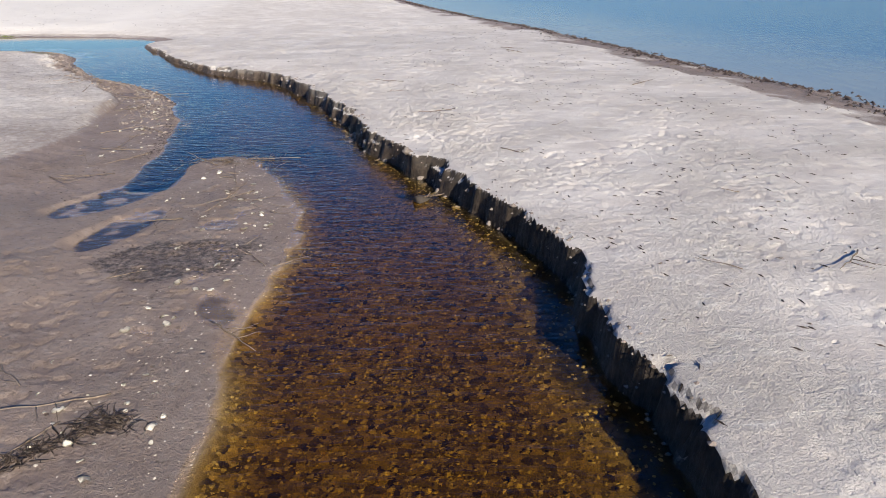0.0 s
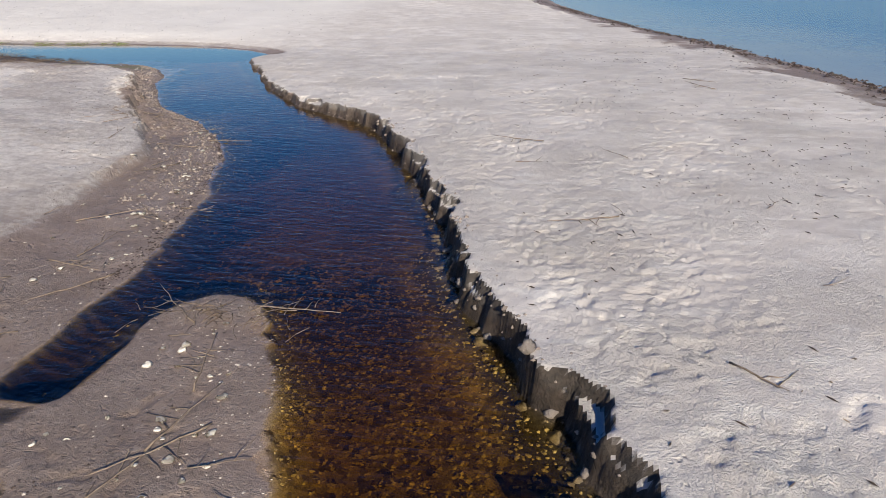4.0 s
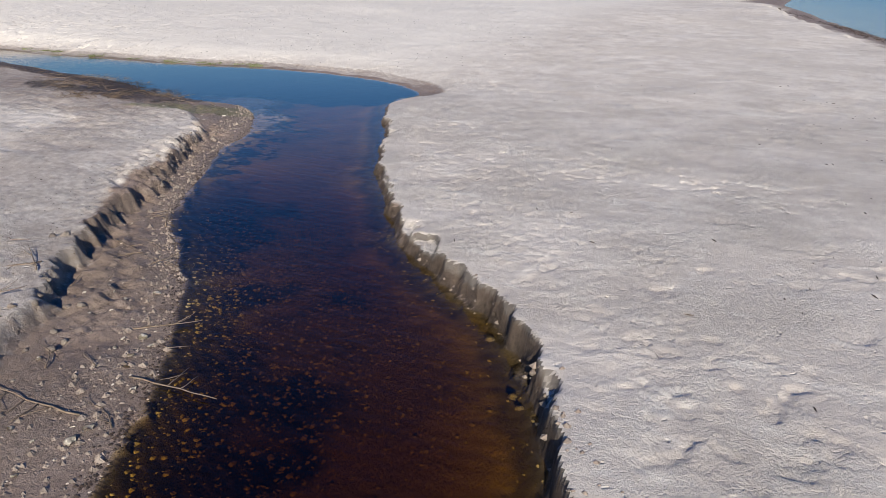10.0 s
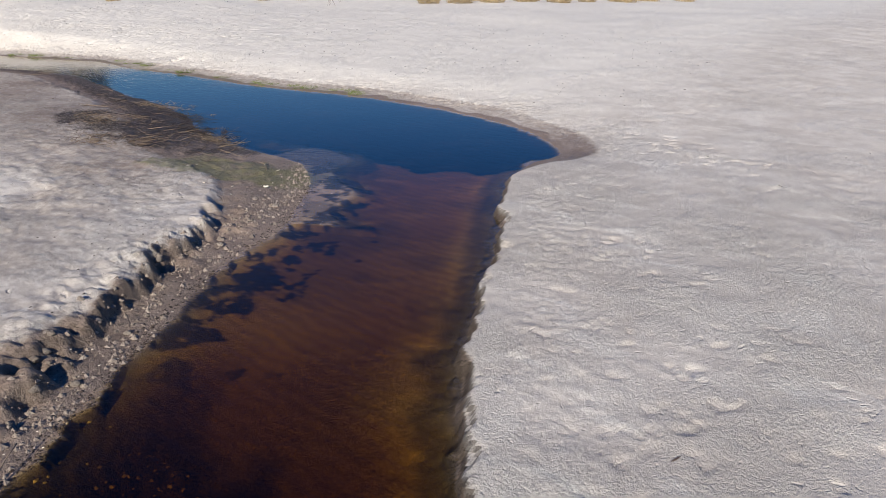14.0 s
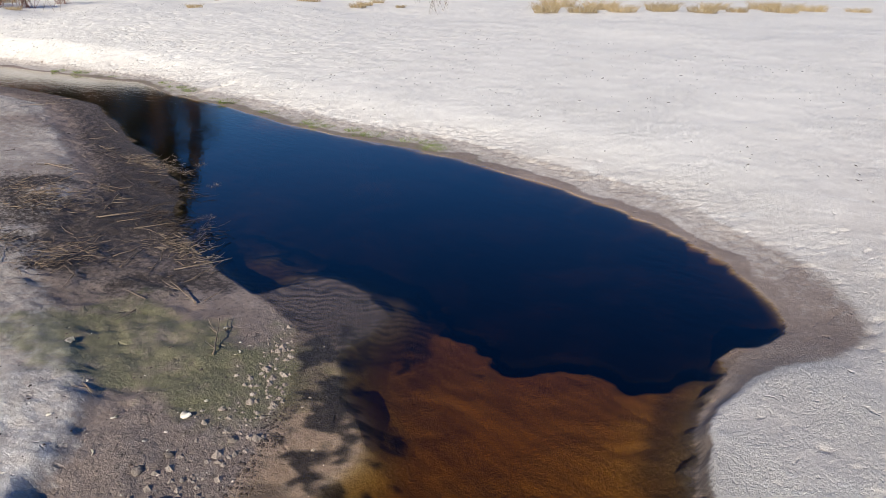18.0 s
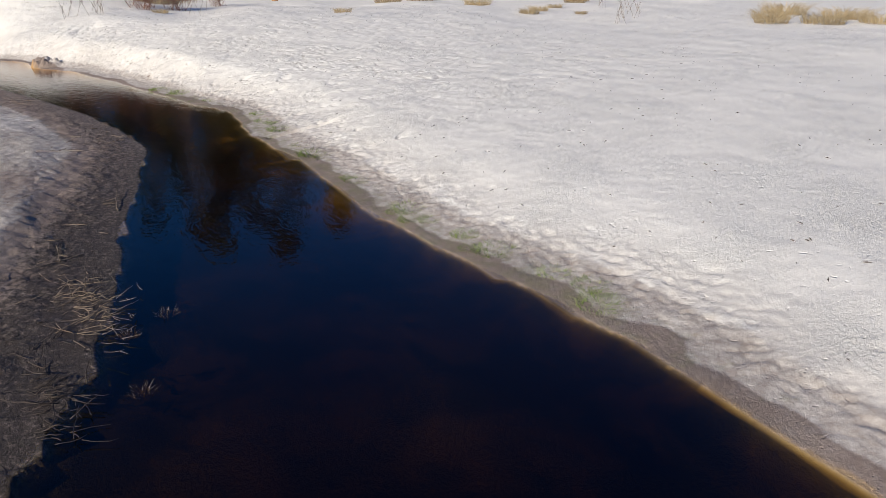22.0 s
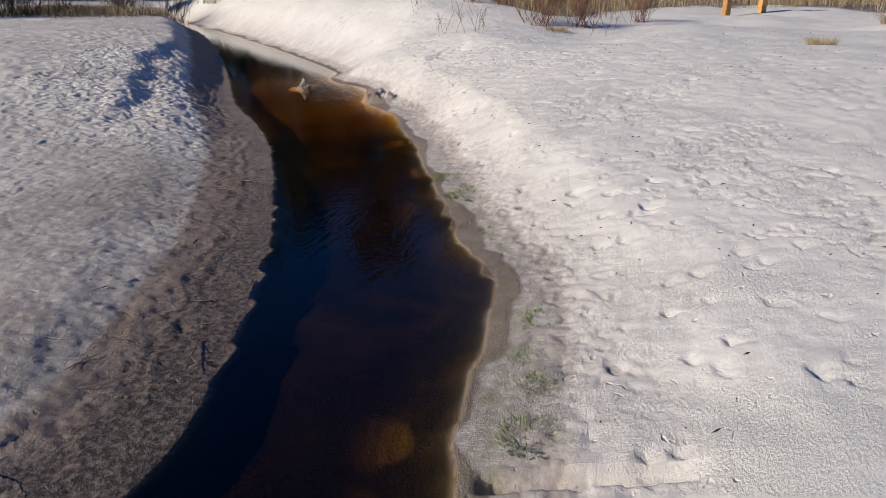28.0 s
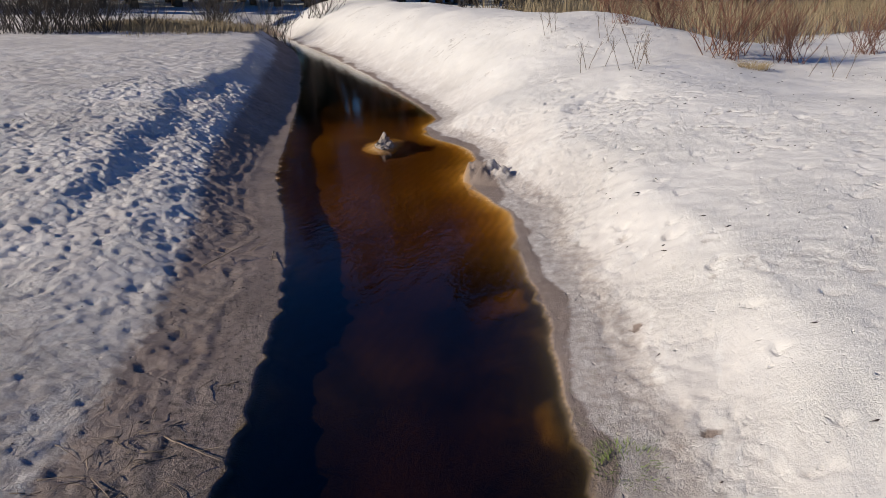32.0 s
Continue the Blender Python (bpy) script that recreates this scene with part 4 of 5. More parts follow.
DARK_BARK = plain_material("dark_bark", (0.035, 0.028, 0.025), (0.10, 0.08, 0.065), 6, 0.85)
BARK = plain_material("pine_bark", (0.07, 0.045, 0.03), (0.22, 0.13, 0.08), 3, 0.9, 0.8, 0.03)
NEEDLES = plain_material("pine_needles", (0.03, 0.032, 0.018), (0.085, 0.07, 0.035), 2, 0.7)
BROWN_TWIGS = plain_material("bare_twigs", (0.07, 0.05, 0.04), (0.17, 0.115, 0.085), 2, 0.85)
POST_WOOD = plain_material("weathered_post_wood", (0.42, 0.20, 0.06), (0.62, 0.33, 0.12), 9, 0.8)


def part(name, bm, material, parent=None, label="", smooth_faces=True):
    """Link a bmesh as one mesh object, under a thing if one is given."""
    me = bpy.data.meshes.new(name)
    bm.to_mesh(me)
    bm.free()
    me.materials.append(material)
    if smooth_faces:
        me.polygons.foreach_set("use_smooth", [True] * len(me.polygons))
    ob = new(name, me)
    ob.parent = parent
    if label:
        ob["label"] = label
    return ob


def array_part(name, verts, faces, material, parent=None):
    me = bpy.data.meshes.new(name)
    me.from_pydata(verts, [], faces)
    me.materials.append(material)
    ob = new(name, me)
    ob.parent = parent
    return ob


def tube(bm, points, r0, r1, sides=5):
    """A tapered limb through the points."""
    rings, n = [], len(points)
    pts = [Vector(p) for p in points]
    for i, p in enumerate(pts):
        d = (pts[min(i + 1, n - 1)] - pts[max(i - 1, 0)]).normalized()
        a = d.orthogonal().normalized()
        b = d.cross(a)
        r = r0 + (r1 - r0) * i / (n - 1)
        rings.append([bm.verts.new(p + (a * math.cos(t) + b * math.sin(t)) * r) for t in (2 * math.pi * k / sides for k in range(sides))])
    for lo, hi in zip(rings, rings[1:]):
        for k in range(sides):
            bm.faces.new((lo[k], lo[(k + 1) % sides], hi[(k + 1) % sides], hi[k]))
    bm.faces.new(rings[0][::-1])
    bm.faces.new(rings[-1])


def wander(rnd, start, way, length, steps, bend):
    """Points of a crooked line."""
    p, d = Vector(start), Vector(way).normalized()
    pts = [p.copy()]
    for _ in range(steps):
        d = (d + Vector((rnd.uniform(-bend, bend), rnd.uniform(-bend, bend), rnd.uniform(-bend, bend)))).normalized()
        p = p + d * (length / steps)
        pts.append(p.copy())
    return pts


def place(x, y, turn=0.0, sink=0.0, scale=1.0, rx=0.0, ry=0.0):
    return pose(x, y, height(x, y) - sink, rx, ry, math.degrees(turn)) @ Matrix.Diagonal((scale, scale, scale, 1))


def put(ob, m):
    """A copy of a single mesh thing, with its own scale."""
    c = ob.copy()
    scene.collection.objects.link(c)
    c.matrix_world = m
    return c


class Heights:
    """Many heights at once."""

    def __init__(self, xy):
        xy = np.array(xy, float)
        self.z = terrain(xy[:, 0], xy[:, 1])[0]


# -- shells on the damp sand --
def shell_mesh(seed, cup):
    rnd = random.Random(seed)
    bm = bmesh.new()
    ribs, rings = 9, 4
    hinge = bm.verts.new((-0.42, 0, 0.03))
    rows = []
    for j in range(1, rings + 1):
        row = []
        for i in range(ribs):
            a = (i / (ribs - 1) - 0.5) * 2.5
            r = j / rings
            z = cup * math.sin(math.pi * min(r, 0.97) * 0.9) + (0.02 if i % 2 else 0.0) * r
            row.append(bm.verts.new((-0.42 + r * 0.95 * math.cos(a) * rnd.uniform(0.96, 1.04), r * 0.62 * math.sin(a), z)))
        rows.append(row)
    for i in range(ribs - 1):
        bm.faces.new((hinge, rows[0][i], rows[0][i + 1]))
        for a, b in zip(rows, rows[1:]):
            bm.faces.new((a[i], b[i], b[i + 1], a[i + 1]))
    got = bmesh.ops.solidify(bm, geom=bm.faces[:], thickness=0.05)
    return bm


shells = [tagged(part("shell", shell_mesh(s, c), SHELL), "small bleached white clam shell lying on damp sand", "shell", "shells along the stream") for s, c in ((1, 0.22), (2, 0.3), (3, -0.2))]
rnd = random.Random(11)
spots = []
for n in range(360):
    k = rnd.choice((rnd.uniform(1.6, 7.5), rnd.uniform(1.6, 7.5), rnd.uniform(13.5, 18.5)))
    i = int(np.searchsorted(L_INDEX, k))
    x, y = L_LINE[i]
    off = abs(rnd.gauss(0, 0.45)) + 0.04
    d = L_LINE[min(i + 1, len(L_LINE) - 1)] - L_LINE[i - 1]
    d = d / np.hypot(*d)
    spots.append((x - d[1] * off, y + d[0] * off))
for n in range(14):
    spots.append((rnd.uniform(-10.8, -9.2), rnd.uniform(17.2, 18.6)))
hz = Heights(spots).z
kept = [(p, z) for p, z in zip(spots, hz) if z > 0.004]
for n, ((x, y), z) in enumerate(kept):
    size = rnd.choice((0.022, 0.028, 0.034, 0.045, 0.06))
    m = pose(x, y, z + size * 0.05, rnd.uniform(-15, 15), rnd.uniform(-15, 15), rnd.uniform(0, 360)) @ Matrix.Diagonal((size, size, size, 1))
    if n < 3:
        shells[n].matrix_world = m
    else:
        put(shells[n % 3], m)


# -- gravel and shell grit, uncounted --
def grit(name, material, places, label, sizes, flat=0.55, seed=5):
    """One mesh of many little faceted stones."""
    rnd = random.Random(seed)
    base = [Vector(v) for v in ((1, 0, 0), (0.3, 0.95, 0), (-0.8, 0.6, 0), (-0.8, -0.6, 0), (0.3, -0.95, 0), (0.1, 0, 1), (0, 0, -1))]
    tri = [(0, 1, 5), (1, 2, 5), (2, 3, 5), (3, 4, 5), (4, 0, 5), (1, 0, 6), (2, 1, 6), (3, 2, 6), (4, 3, 6), (0, 4, 6)]
    verts, faces = [], []
    for (x, y, z) in places:
        s, a = rnd.uniform(*sizes) * rnd.choice((0.7, 1.0, 1.0, 1.5)), rnd.uniform(0, 6.3)
        c, q = math.cos(a), math.sin(a)
        o = len(verts)
        ex = rnd.uniform(0.6, 1.0)
        for v in base:
            j = rnd.uniform(0.75, 1.2) * s
            verts.append((x + (c * v.x - q * v.y * ex) * j, y + (q * v.x + c * v.y * ex) * j, z + v.z * j * flat))
        faces += [(o + f, o + g, o + h) for f, g, h in tri]
    ob = array_part(name, verts, faces, material)
    return tagged(ob, label, name.replace("_", " "), kind="stuff")


def scatter(n, seed, chooser, test):
    rnd = np.random.default_rng(seed)
    xy = np.array([chooser(rnd) for _ in range(n)])
    z, masks = terrain(xy[:, 0], xy[:, 1])
    ok = test(xy, z, masks)
    return [(x, y, h) for (x, y), h in zip(xy[ok], z[ok])]


bed_places = scatter(30000, 3, lambda r: (lambda y: (np.interp(y, [0, 6, 9, 12, 14.5], [0, -0.4, -1.9, -3.7, -5.4]) + r.normal(0, 0.75), y))(r.uniform(0.3, 15.0) ** 1.0),
    lambda xy, z, m: (z < -0.01) & (m["bed"] > 0.3) & (np.random.default_rng(1).uniform(0, 1, len(z)) < 0.55 + m["gravel"]))
grit("gravel", PEBBLE, bed_places, "yellowish brown gravel and shell bits on the stream bed", (0.006, 0.017))
bank_places = scatter(2400, 4, lambda r: (lambda k: tuple(L_LINE[int(np.searchsorted(L_INDEX, k))] + r.normal(0, (0.45, 0.45))))(r.choice([r.uniform(1.6, 8), r.uniform(13, 24)])),
    lambda xy, z, m: (z > -0.02) & (z < 0.12))
grit("shell_grit", SHELL_GRIT, bank_places, "pale crushed shell grit strewn on damp sand", (0.003, 0.009), 0.4)
dark_places = scatter(4200, 6, lambda r: (lambda k: tuple(L_LINE[int(np.searchsorted(L_INDEX, k))] + r.normal(-0.2, 0.8, 2)))(r.uniform(2, 36)),
    lambda xy, z, m: (z > 0.01))
grit("dark_litter", WEED, dark_places, "dark bits of plant litter scattered over the sand", (0.003, 0.010), 0.4)
crumb_places = scatter(1800, 12, lambda r: (lambda k: tuple(L_LINE[int(np.searchsorted(L_INDEX, k))] + np.array((-0.75, 0.55)) * r.uniform(0.05, 1.2) + r.normal(0, 0.08, 2)))(r.uniform(14.5, 24.5)),
    lambda xy, z, m: (z > 0.0))
crumb_places += scatter(450, 13, lambda r: (lambda k: tuple(R_LINE[int(np.searchsorted(R_INDEX, k))] + r.normal(0, 0.07, 2)))(r.uniform(2, 12)), lambda xy, z, m: (z > -0.02))
grit("sand_crumbs", CLOD, crumb_places, "crumbs of damp sand below the broken bank edge", (0.006, 0.022), 0.7, 15)
edge_places = scatter(2600, 14, lambda r: (lambda k: tuple(L_LINE[int(np.searchsorted(L_INDEX, k))] + np.array((-0.8, 0.5)) * abs(r.normal(0, 0.12)) + r.normal(0, 0.03, 2)))(r.uniform(13.5, 24)), lambda xy, z, m: (z > -0.01))
grit("shore_litter", WEED, edge_places, "dark plant litter along the water's edge", (0.004, 0.013), 0.45, 16)
sliver_places = scatter(4600, 8, lambda r: (r.normal(2.2, 2.4), r.uniform(1.0, 24)) if r.uniform() < 0.6 else (r.uniform(-34, -8), r.uniform(20.5, 31)), lambda xy, z, m: (z > 0.1))
rnd = random.Random(9)
verts, faces = [], []
for (x, y, z) in sliver_places:
    clump = value_noise(np.array([x]), np.array([y]), 0.8, 99)[0]
    if clump < rnd.uniform(-0.5, 0.6):
        continue
    a, l, w = rnd.gauss(2.2, 0.7), rnd.choice((0.012, 0.018, 0.028, 0.04)), rnd.uniform(0.003, 0.007)
    c, q = math.cos(a), math.sin(a)
    o = len(verts)
    verts += [(x - c * l, y - q * l, z), (x + q * w, y - c * w, z), (x + c * l, y + q * l, z + 0.004), (x - q * w, y + c * w, z), (x, y, z + 0.009)]
    faces += [(o, o + 1, o + 4), (o + 1, o + 2, o + 4), (o + 2, o + 3, o + 4), (o + 3, o, o + 4)]
tagged(array_part("plant_slivers", verts, faces, WEED), "thin dark slivers of dead plants on dry sand", "plant litter", kind="stuff")


# -- sand clods below the crumbling banks --
def clod_mesh(seed):
    rnd = random.Random(seed)
    bm = bmesh.new()
    bmesh.ops.create_icosphere(bm, subdivisions=2, radius=1)
    o = Vector((rnd.uniform(0, 50), rnd.uniform(0, 50), 0))
    for v in bm.verts:
        n = noise.noise(v.co * 1.4 + o) * 0.7 + noise.noise(v.co * 3.3 + o) * 0.4
        v.co *= 1 + n
        v.co.z *= 0.62
    return bm


clods = [tagged(part("sand_clod", clod_mesh(s), CLOD if s % 2 else PALE_CLOD), "crumbled lump of damp sand fallen from the bank", "sand lump", "fallen sand lumps") for s in range(4)]
rnd = random.Random(23)
jobs = []
for n in range(60):
    k = rnd.choice((rnd.uniform(4, 11), rnd.uniform(5.5, 8.5)))
    i = int(np.searchsorted(R_INDEX, k))
    d = R_LINE[i + 1] - R_LINE[i - 1]
    d = d / np.hypot(*d)
    off = rnd.uniform(-0.10, 0.02)
    jobs.append((R_LINE[i] + np.array((d[1], -d[0])) * off, rnd.choice((0.015, 0.02, 0.028, 0.035, 0.05)), 1))
for n in range(60):
    k = rnd.uniform(17, 24)
    i = int(np.searchsorted(L_INDEX, k))
    d = L_LINE[i + 1] - L_LINE[i - 1]
    d = d / np.hypot(*d)
    off = rnd.uniform(0.15, 0.5) + (0.45 if k < 19.5 else 0)
    jobs.append((L_LINE[i] + np.array((-d[1], d[0])) * off, rnd.uniform(0.012, 0.034), 1))
hz = Heights([j[0] for j in jobs]).z
for n, ((p, r, _), z) in enumerate(zip(jobs, hz)):
    m = pose(p[0], p[1], max(z, -0.05) + r * 0.15, rnd.uniform(-20, 20), rnd.uniform(-20, 20), rnd.uniform(0, 360)) @ Matrix.Diagonal((r, r * rnd.uniform(0.7, 1), r, 1))
    if n < 4:
        clods[n].matrix_world = m
    else:
        put(clods[n % 4], m)

# -- the peaked lump of sand on the islet --
bm = bmesh.new()
bmesh.ops.create_icosphere(bm, subdivisions=4, radius=1)
for v in bm.verts:
    r = math.hypot(v.co.x, v.co.y)
    peak = 0.9 * math.exp(-((v.co.x + 0.1) ** 2 + v.co.y ** 2) * 9)
    v.co = Vector((v.co.x * 0.25, v.co.y * 0.12, max(v.co.z, -0.3) * 0.06 + (peak * 0.15 if v.co.z > 0 else 0)))
    v.co += Vector((1, 1, 1)) * 0.05 * noise.noise(v.co * 18) + v.co.normalized() * 0.035 * noise.noise(v.co * 45)
lump = part("sand_islet", bm, CLOD)
lump.matrix_world = pose(-30.35, 17.35, 0.02, 0, 0, 20)
tagged(lump, "small peaked heap of eroded sand standing in the stream", "sand heap")


# -- twigs and reed stalks washed ashore --
def twig_mesh(seed, length, forks, r0=0.004, bend=0.22):
    rnd = random.Random(seed)
    bm = bmesh.new()
    main = wander(rnd, (0, 0, 0.008), (1, 0, 0), length, 7, bend)
    for p in main:
        p.z = 0.006 + abs(p.z - 0.006) * 0.35
    tube(bm, main, r0, r0 * 0.4)
    for _ in range(forks):
        i = rnd.randrange(1, 6)
        side = wander(rnd, main[i], (rnd.uniform(0.3, 1), rnd.choice((-1, 1)), rnd.uniform(0, 0.25)), length * rnd.uniform(0.2, 0.45), 4, bend)
        for p in side:
            p.z = max(p.z, 0.004)
        tube(bm, side, r0 * 0.6, r0 * 0.25, 4)
    return bm


twigs = [tagged(part("twig", twig_mesh(s, L, f, r), TWIG), "thin dead brown twig lying on the sand", "twig", "washed-up twigs")
    for s, L, f, r in ((1, 0.3, 2, 0.004), (2, 0.42, 3, 0.005), (3, 0.22, 1, 0.003), (4, 0.6, 3, 0.006), (5, 0.18, 0, 0.004))]
stalks = [tagged(part("reed_stalk", twig_mesh(s, L, f, r, 0.06), REED), "pale broken dry reed stalk on the bank", "reed stalk", "washed-up reed stalks")
    for s, L, f, r in ((11, 0.22, 0, 0.004), (12, 0.34, 0, 0.0045), (13, 0.15, 0, 0.0035), (14, 0.28, 1, 0.004))]
rnd = random.Random(37)
jobs = []
for n in range(120):
    k = rnd.choice((rnd.uniform(2, 9), rnd.uniform(12, 20), rnd.uniform(24, 38)))
    i = int(np.searchsorted(L_INDEX, k))
    d = L_LINE[i + 1] - L_LINE[i - 1]
    d = d / np.hypot(*d)
    jobs.append(("t", L_LINE[i] + np.array((-d[1], d[0])) * abs(rnd.gauss(0.25, 0.6)), rnd.uniform(0, 6.3)))
for n in range(38):
    k = rnd.choice((rnd.uniform(25.5, 30), rnd.uniform(25.5, 29), rnd.uniform(28, 38)))
    i = int(np.searchsorted(L_INDEX, k))
    d = L_LINE[i + 1] - L_LINE[i - 1]
    d = d / np.hypot(*d)
    jobs.append(("r", L_LINE[i] + np.array((-d[1], d[0])) * (0.1 + abs(rnd.gauss(0.35, 0.55))), rnd.uniform(0, 6.3)))
for n in range(40):
    jobs.append(("t", np.array((rnd.uniform(-1, 6), rnd.uniform(2, 17))), rnd.uniform(0, 6.3)))
for x, y, a in ((-20.35, 19.6, 2.5), (-19.6, 19.5, 2.7), (-19.9, 19.85, 2.2), (-21.1, 20.0, 0.2), (-23.1, 18.6, 2.0), (-23.2, 18.8, 1.1), (-11.5, 17.9, 3.2), (-23.75, 19.22, 1.2)):
    jobs.append(("r", np.array((x, y)), a))
ends = Heights([j[1] for j in jobs]).z
count = {"t": 0, "r": 0}
for (kind, p, a), z in zip(jobs, ends):
    if z < -0.015:
        continue
    pool_ = twigs if kind == "t" else stalks
    n = count[kind]
    count[kind] += 1
    m = pose(p[0], p[1], z + 0.004, rnd.uniform(-4, 4), rnd.uniform(-5, 3), math.degrees(a))
    if n < len(pool_):
        pool_[n].matrix_world = m
    else:
        put(pool_[n % len(pool_)], m)


# -- heaps of broken reed and root litter on the left bank --
def reed_heap(seed, rx, ry, stems, material):
    rnd = random.Random(seed)
    bm = bmesh.new()
    for _ in range(stems):
        x, y = rnd.gauss(0, rx), rnd.gauss(0, ry)
        a = rnd.uniform(0, 6.3)
        pts = wander(rnd, (x, y, rnd.uniform(0.0, 0.05)), (math.cos(a), math.sin(a), rnd.uniform(-0.15, 0.2)), rnd.uniform(0.05, 0.2), 4, 0.3)
        for p in pts:
            p.z = min(max(p.z, 0.002), 0.085)
        tube(bm, pts, rnd.uniform(0.002, 0.005), 0.0015, 3)
    return bm


for n, (x, y, rx, ry, stems, mat, label) in enumerate((
        (-11.95, 17.83, 0.16, 0.22, 190, REED, "tangled heap of broken dry reeds on the bank"),
        (-13.55, 18.2, 0.32, 0.2, 170, REED, "tangled heap of broken dry reeds on the bank"),
        (-12.5, 18.93, 0.34, 0.09, 170, WEED, "dark rotting plant litter along the water's edge"),
        (-13.5, 19.35, 0.35, 0.07, 90, WEED, "dark rotting plant litter along the water's edge"),
        (-11.75, 18.75, 0.24, 0.09, 150, TWIG, "brown rootlets and litter along the water's edge"),
        (-12.35, 17.5, 0.2, 0.16, 110, REED, "tangled heap of broken dry reeds on the bank"),
        (-14.6, 19.55, 0.4, 0.1, 130, TWIG, "brown rootlets and litter along the water's edge"),
        (-2.25, 7.75, 0.22, 0.08, 60, REED, "tangled dry stalks on the tip of the sand bar"),
        (-23.3, 18.75, 0.25, 0.15, 40, TWIG, "tangle of dead roots on dark damp sand"))):
    ob = part("litter_heap", reed_heap(40 + n, rx, ry, stems, mat), mat)
    ob.matrix_world = place(x, y, rnd.uniform(-0.4, 0.4), -0.002)
    tagged(ob, label, "plant litter", "litter heaps", "stuff")

# -- seaweed on the first sand bar, and a sodden log in the stream --
rnd = random.Random(51)
bm = bmesh.new()
ground_z = height(-1.7, 2.75)
for _ in range(260):
    u = rnd.random()
    x, y = -1.95 + 0.42 * u + rnd.gauss(0, 0.035), 2.45 + 0.42 * math.sqrt(u) + rnd.gauss(0, 0.03)
    if u > 0.55:
        a = rnd.uniform(0, 6.3)
        r = abs(rnd.gauss(0.10, 0.04))
        x, y = -1.62 + r * math.cos(a), 2.86 + 0.6 * r * math.sin(a)
    pts = wander(rnd, (x, y, 0.004), (rnd.uniform(-1, 1), rnd.uniform(-1, 1), 0.1), rnd.uniform(0.04, 0.12), 3, 0.7)
    for p in pts:
        p.z = min(max(p.z, 0.003), 0.035) + ground_z
    tube(bm, pts, rnd.uniform(0.002, 0.005), 0.0015, 3)
tagged(part("seaweed_clump", bm, WEED), "curled strand of dark dried seaweed on wet sand", "seaweed")
bm = bmesh.new()
tube(bm, wander(random.Random(3), (-0.12, 0, 0), (1, 0.25, 0.1), 0.24, 6, 0.2), 0.05, 0.03, 9)
for v in bm.verts:
    v.co += v.co.normalized() * 0.012 * noise.noise(v.co * 30)
log = part("driftwood", bm, DARK_BARK)
tube_bm = bmesh.new()
for a in range(5):
    tube(tube_bm, wander(random.Random(a), (-0.05 + 0.03 * a, -0.02, 0.035), (1, 0.3, 0.15), 0.09, 3, 0.3), 0.008, 0.003, 4)
part("bark_strip", tube_bm, REED, log, "pale peeling strips of bark")
log.matrix_world = pose(-0.05, 6.36, 0.015, 0, 0, 25)
tagged(log, "dark sodden piece of driftwood in the shallow stream", "driftwood")


# -- grass: tufts, green growth on the wet shelf, dune grass, reed field --
def blades(rnd, count, spread, tall, width, lean, verts, faces, origin=(0, 0, 0)):
    ox, oy, oz = origin
    for _ in range(count):
        a, r = rnd.uniform(0, 6.3), spread * math.sqrt(rnd.random())
        x, y = ox + r * math.cos(a), oy + r * math.sin(a)
        h = tall * rnd.uniform(0.5, 1.15)
        b = rnd.uniform(0, 6.3)
        out = lean * rnd.uniform(0.2, 1.2) * h
        dx, dy = math.cos(a + rnd.uniform(-0.8, 0.8)), math.sin(a + rnd.uniform(-0.8, 0.8))
        wx_, wy_ = width * math.cos(b), width * math.sin(b)
        o = len(verts)
        for f, w in ((0, 1.0), (0.45, 0.8), (0.8, 0.5)):
            cx, cy, cz = x + dx * out * f * f, y + dy * out * f * f, oz - 0.01 + h * (f - 0.28 * lean * f * f)
            verts += [(cx - wx_ * w, cy - wy_ * w, cz), (cx + wx_ * w, cy + wy_ * w, cz)]
        verts.append((x + dx * out, y + dy * out, oz + h * (1 - 0.35 * lean)))
        faces += [(o, o + 1, o + 3, o + 2), (o + 2, o + 3, o + 5, o + 4), (o + 4, o + 5, o + 6)]


def tuft(name, seed, count, spread, tall, width, lean, material, label, category, group=""):
    verts, faces = [], []
    blades(random.Random(seed), count, spread, tall, width, lean, verts, faces)
    return tagged(array_part(name, verts, faces, material), label, category, group)


green = tuft("green_tuft", 1, 220, 0.16, 0.045, 0.003, 1.3, GREEN_GRASS, "low green grass growing on the wet sand shelf", "grass tuft", "green tufts along the shore")
spots = [(-13.05, 22.57), (-15.2, 22.2), (-15.45, 22.3), (-16.6, 22.2), (-13.3, 22.7), (-14.2, 22.45), (-19.4, 22.12), (-20.2, 22.1), (-19.9, 22.15), (-20.7, 22.15), (-17.9, 22.15), (-23.4, 21.4), (-24.1, 21.1), (-14.6, 22.4), (-13.6, 22.6), (-18.4, 22.15)]
rnd = random.Random(61)
for n, (x, y) in enumerate(spots):
    m = place(x, y, rnd.uniform(0, 6), 0.0, rnd.uniform(0.6, 1.3))
    if n == 0:
        green.matrix_world = m
    else:
        put(green, m)
brown = tuft("shore_tuft", 2, 50, 0.05, 0.06, 0.002, 0.9, TWIG, "small withered plant tuft standing in shallow water", "plant tuft", "withered tufts")
for n, (x, y) in enumerate(((-13.35, 19.75), (-14.05, 19.75), (-12.4, 19.25), (-14.25, 20.0))):
    m = pose(x, y, max(height(x, y), -0.02), 0, 0, 70 * n)
    if n == 0:
        brown.matrix_world = m
    else:
        put(brown, m)
rnd = random.Random(63)
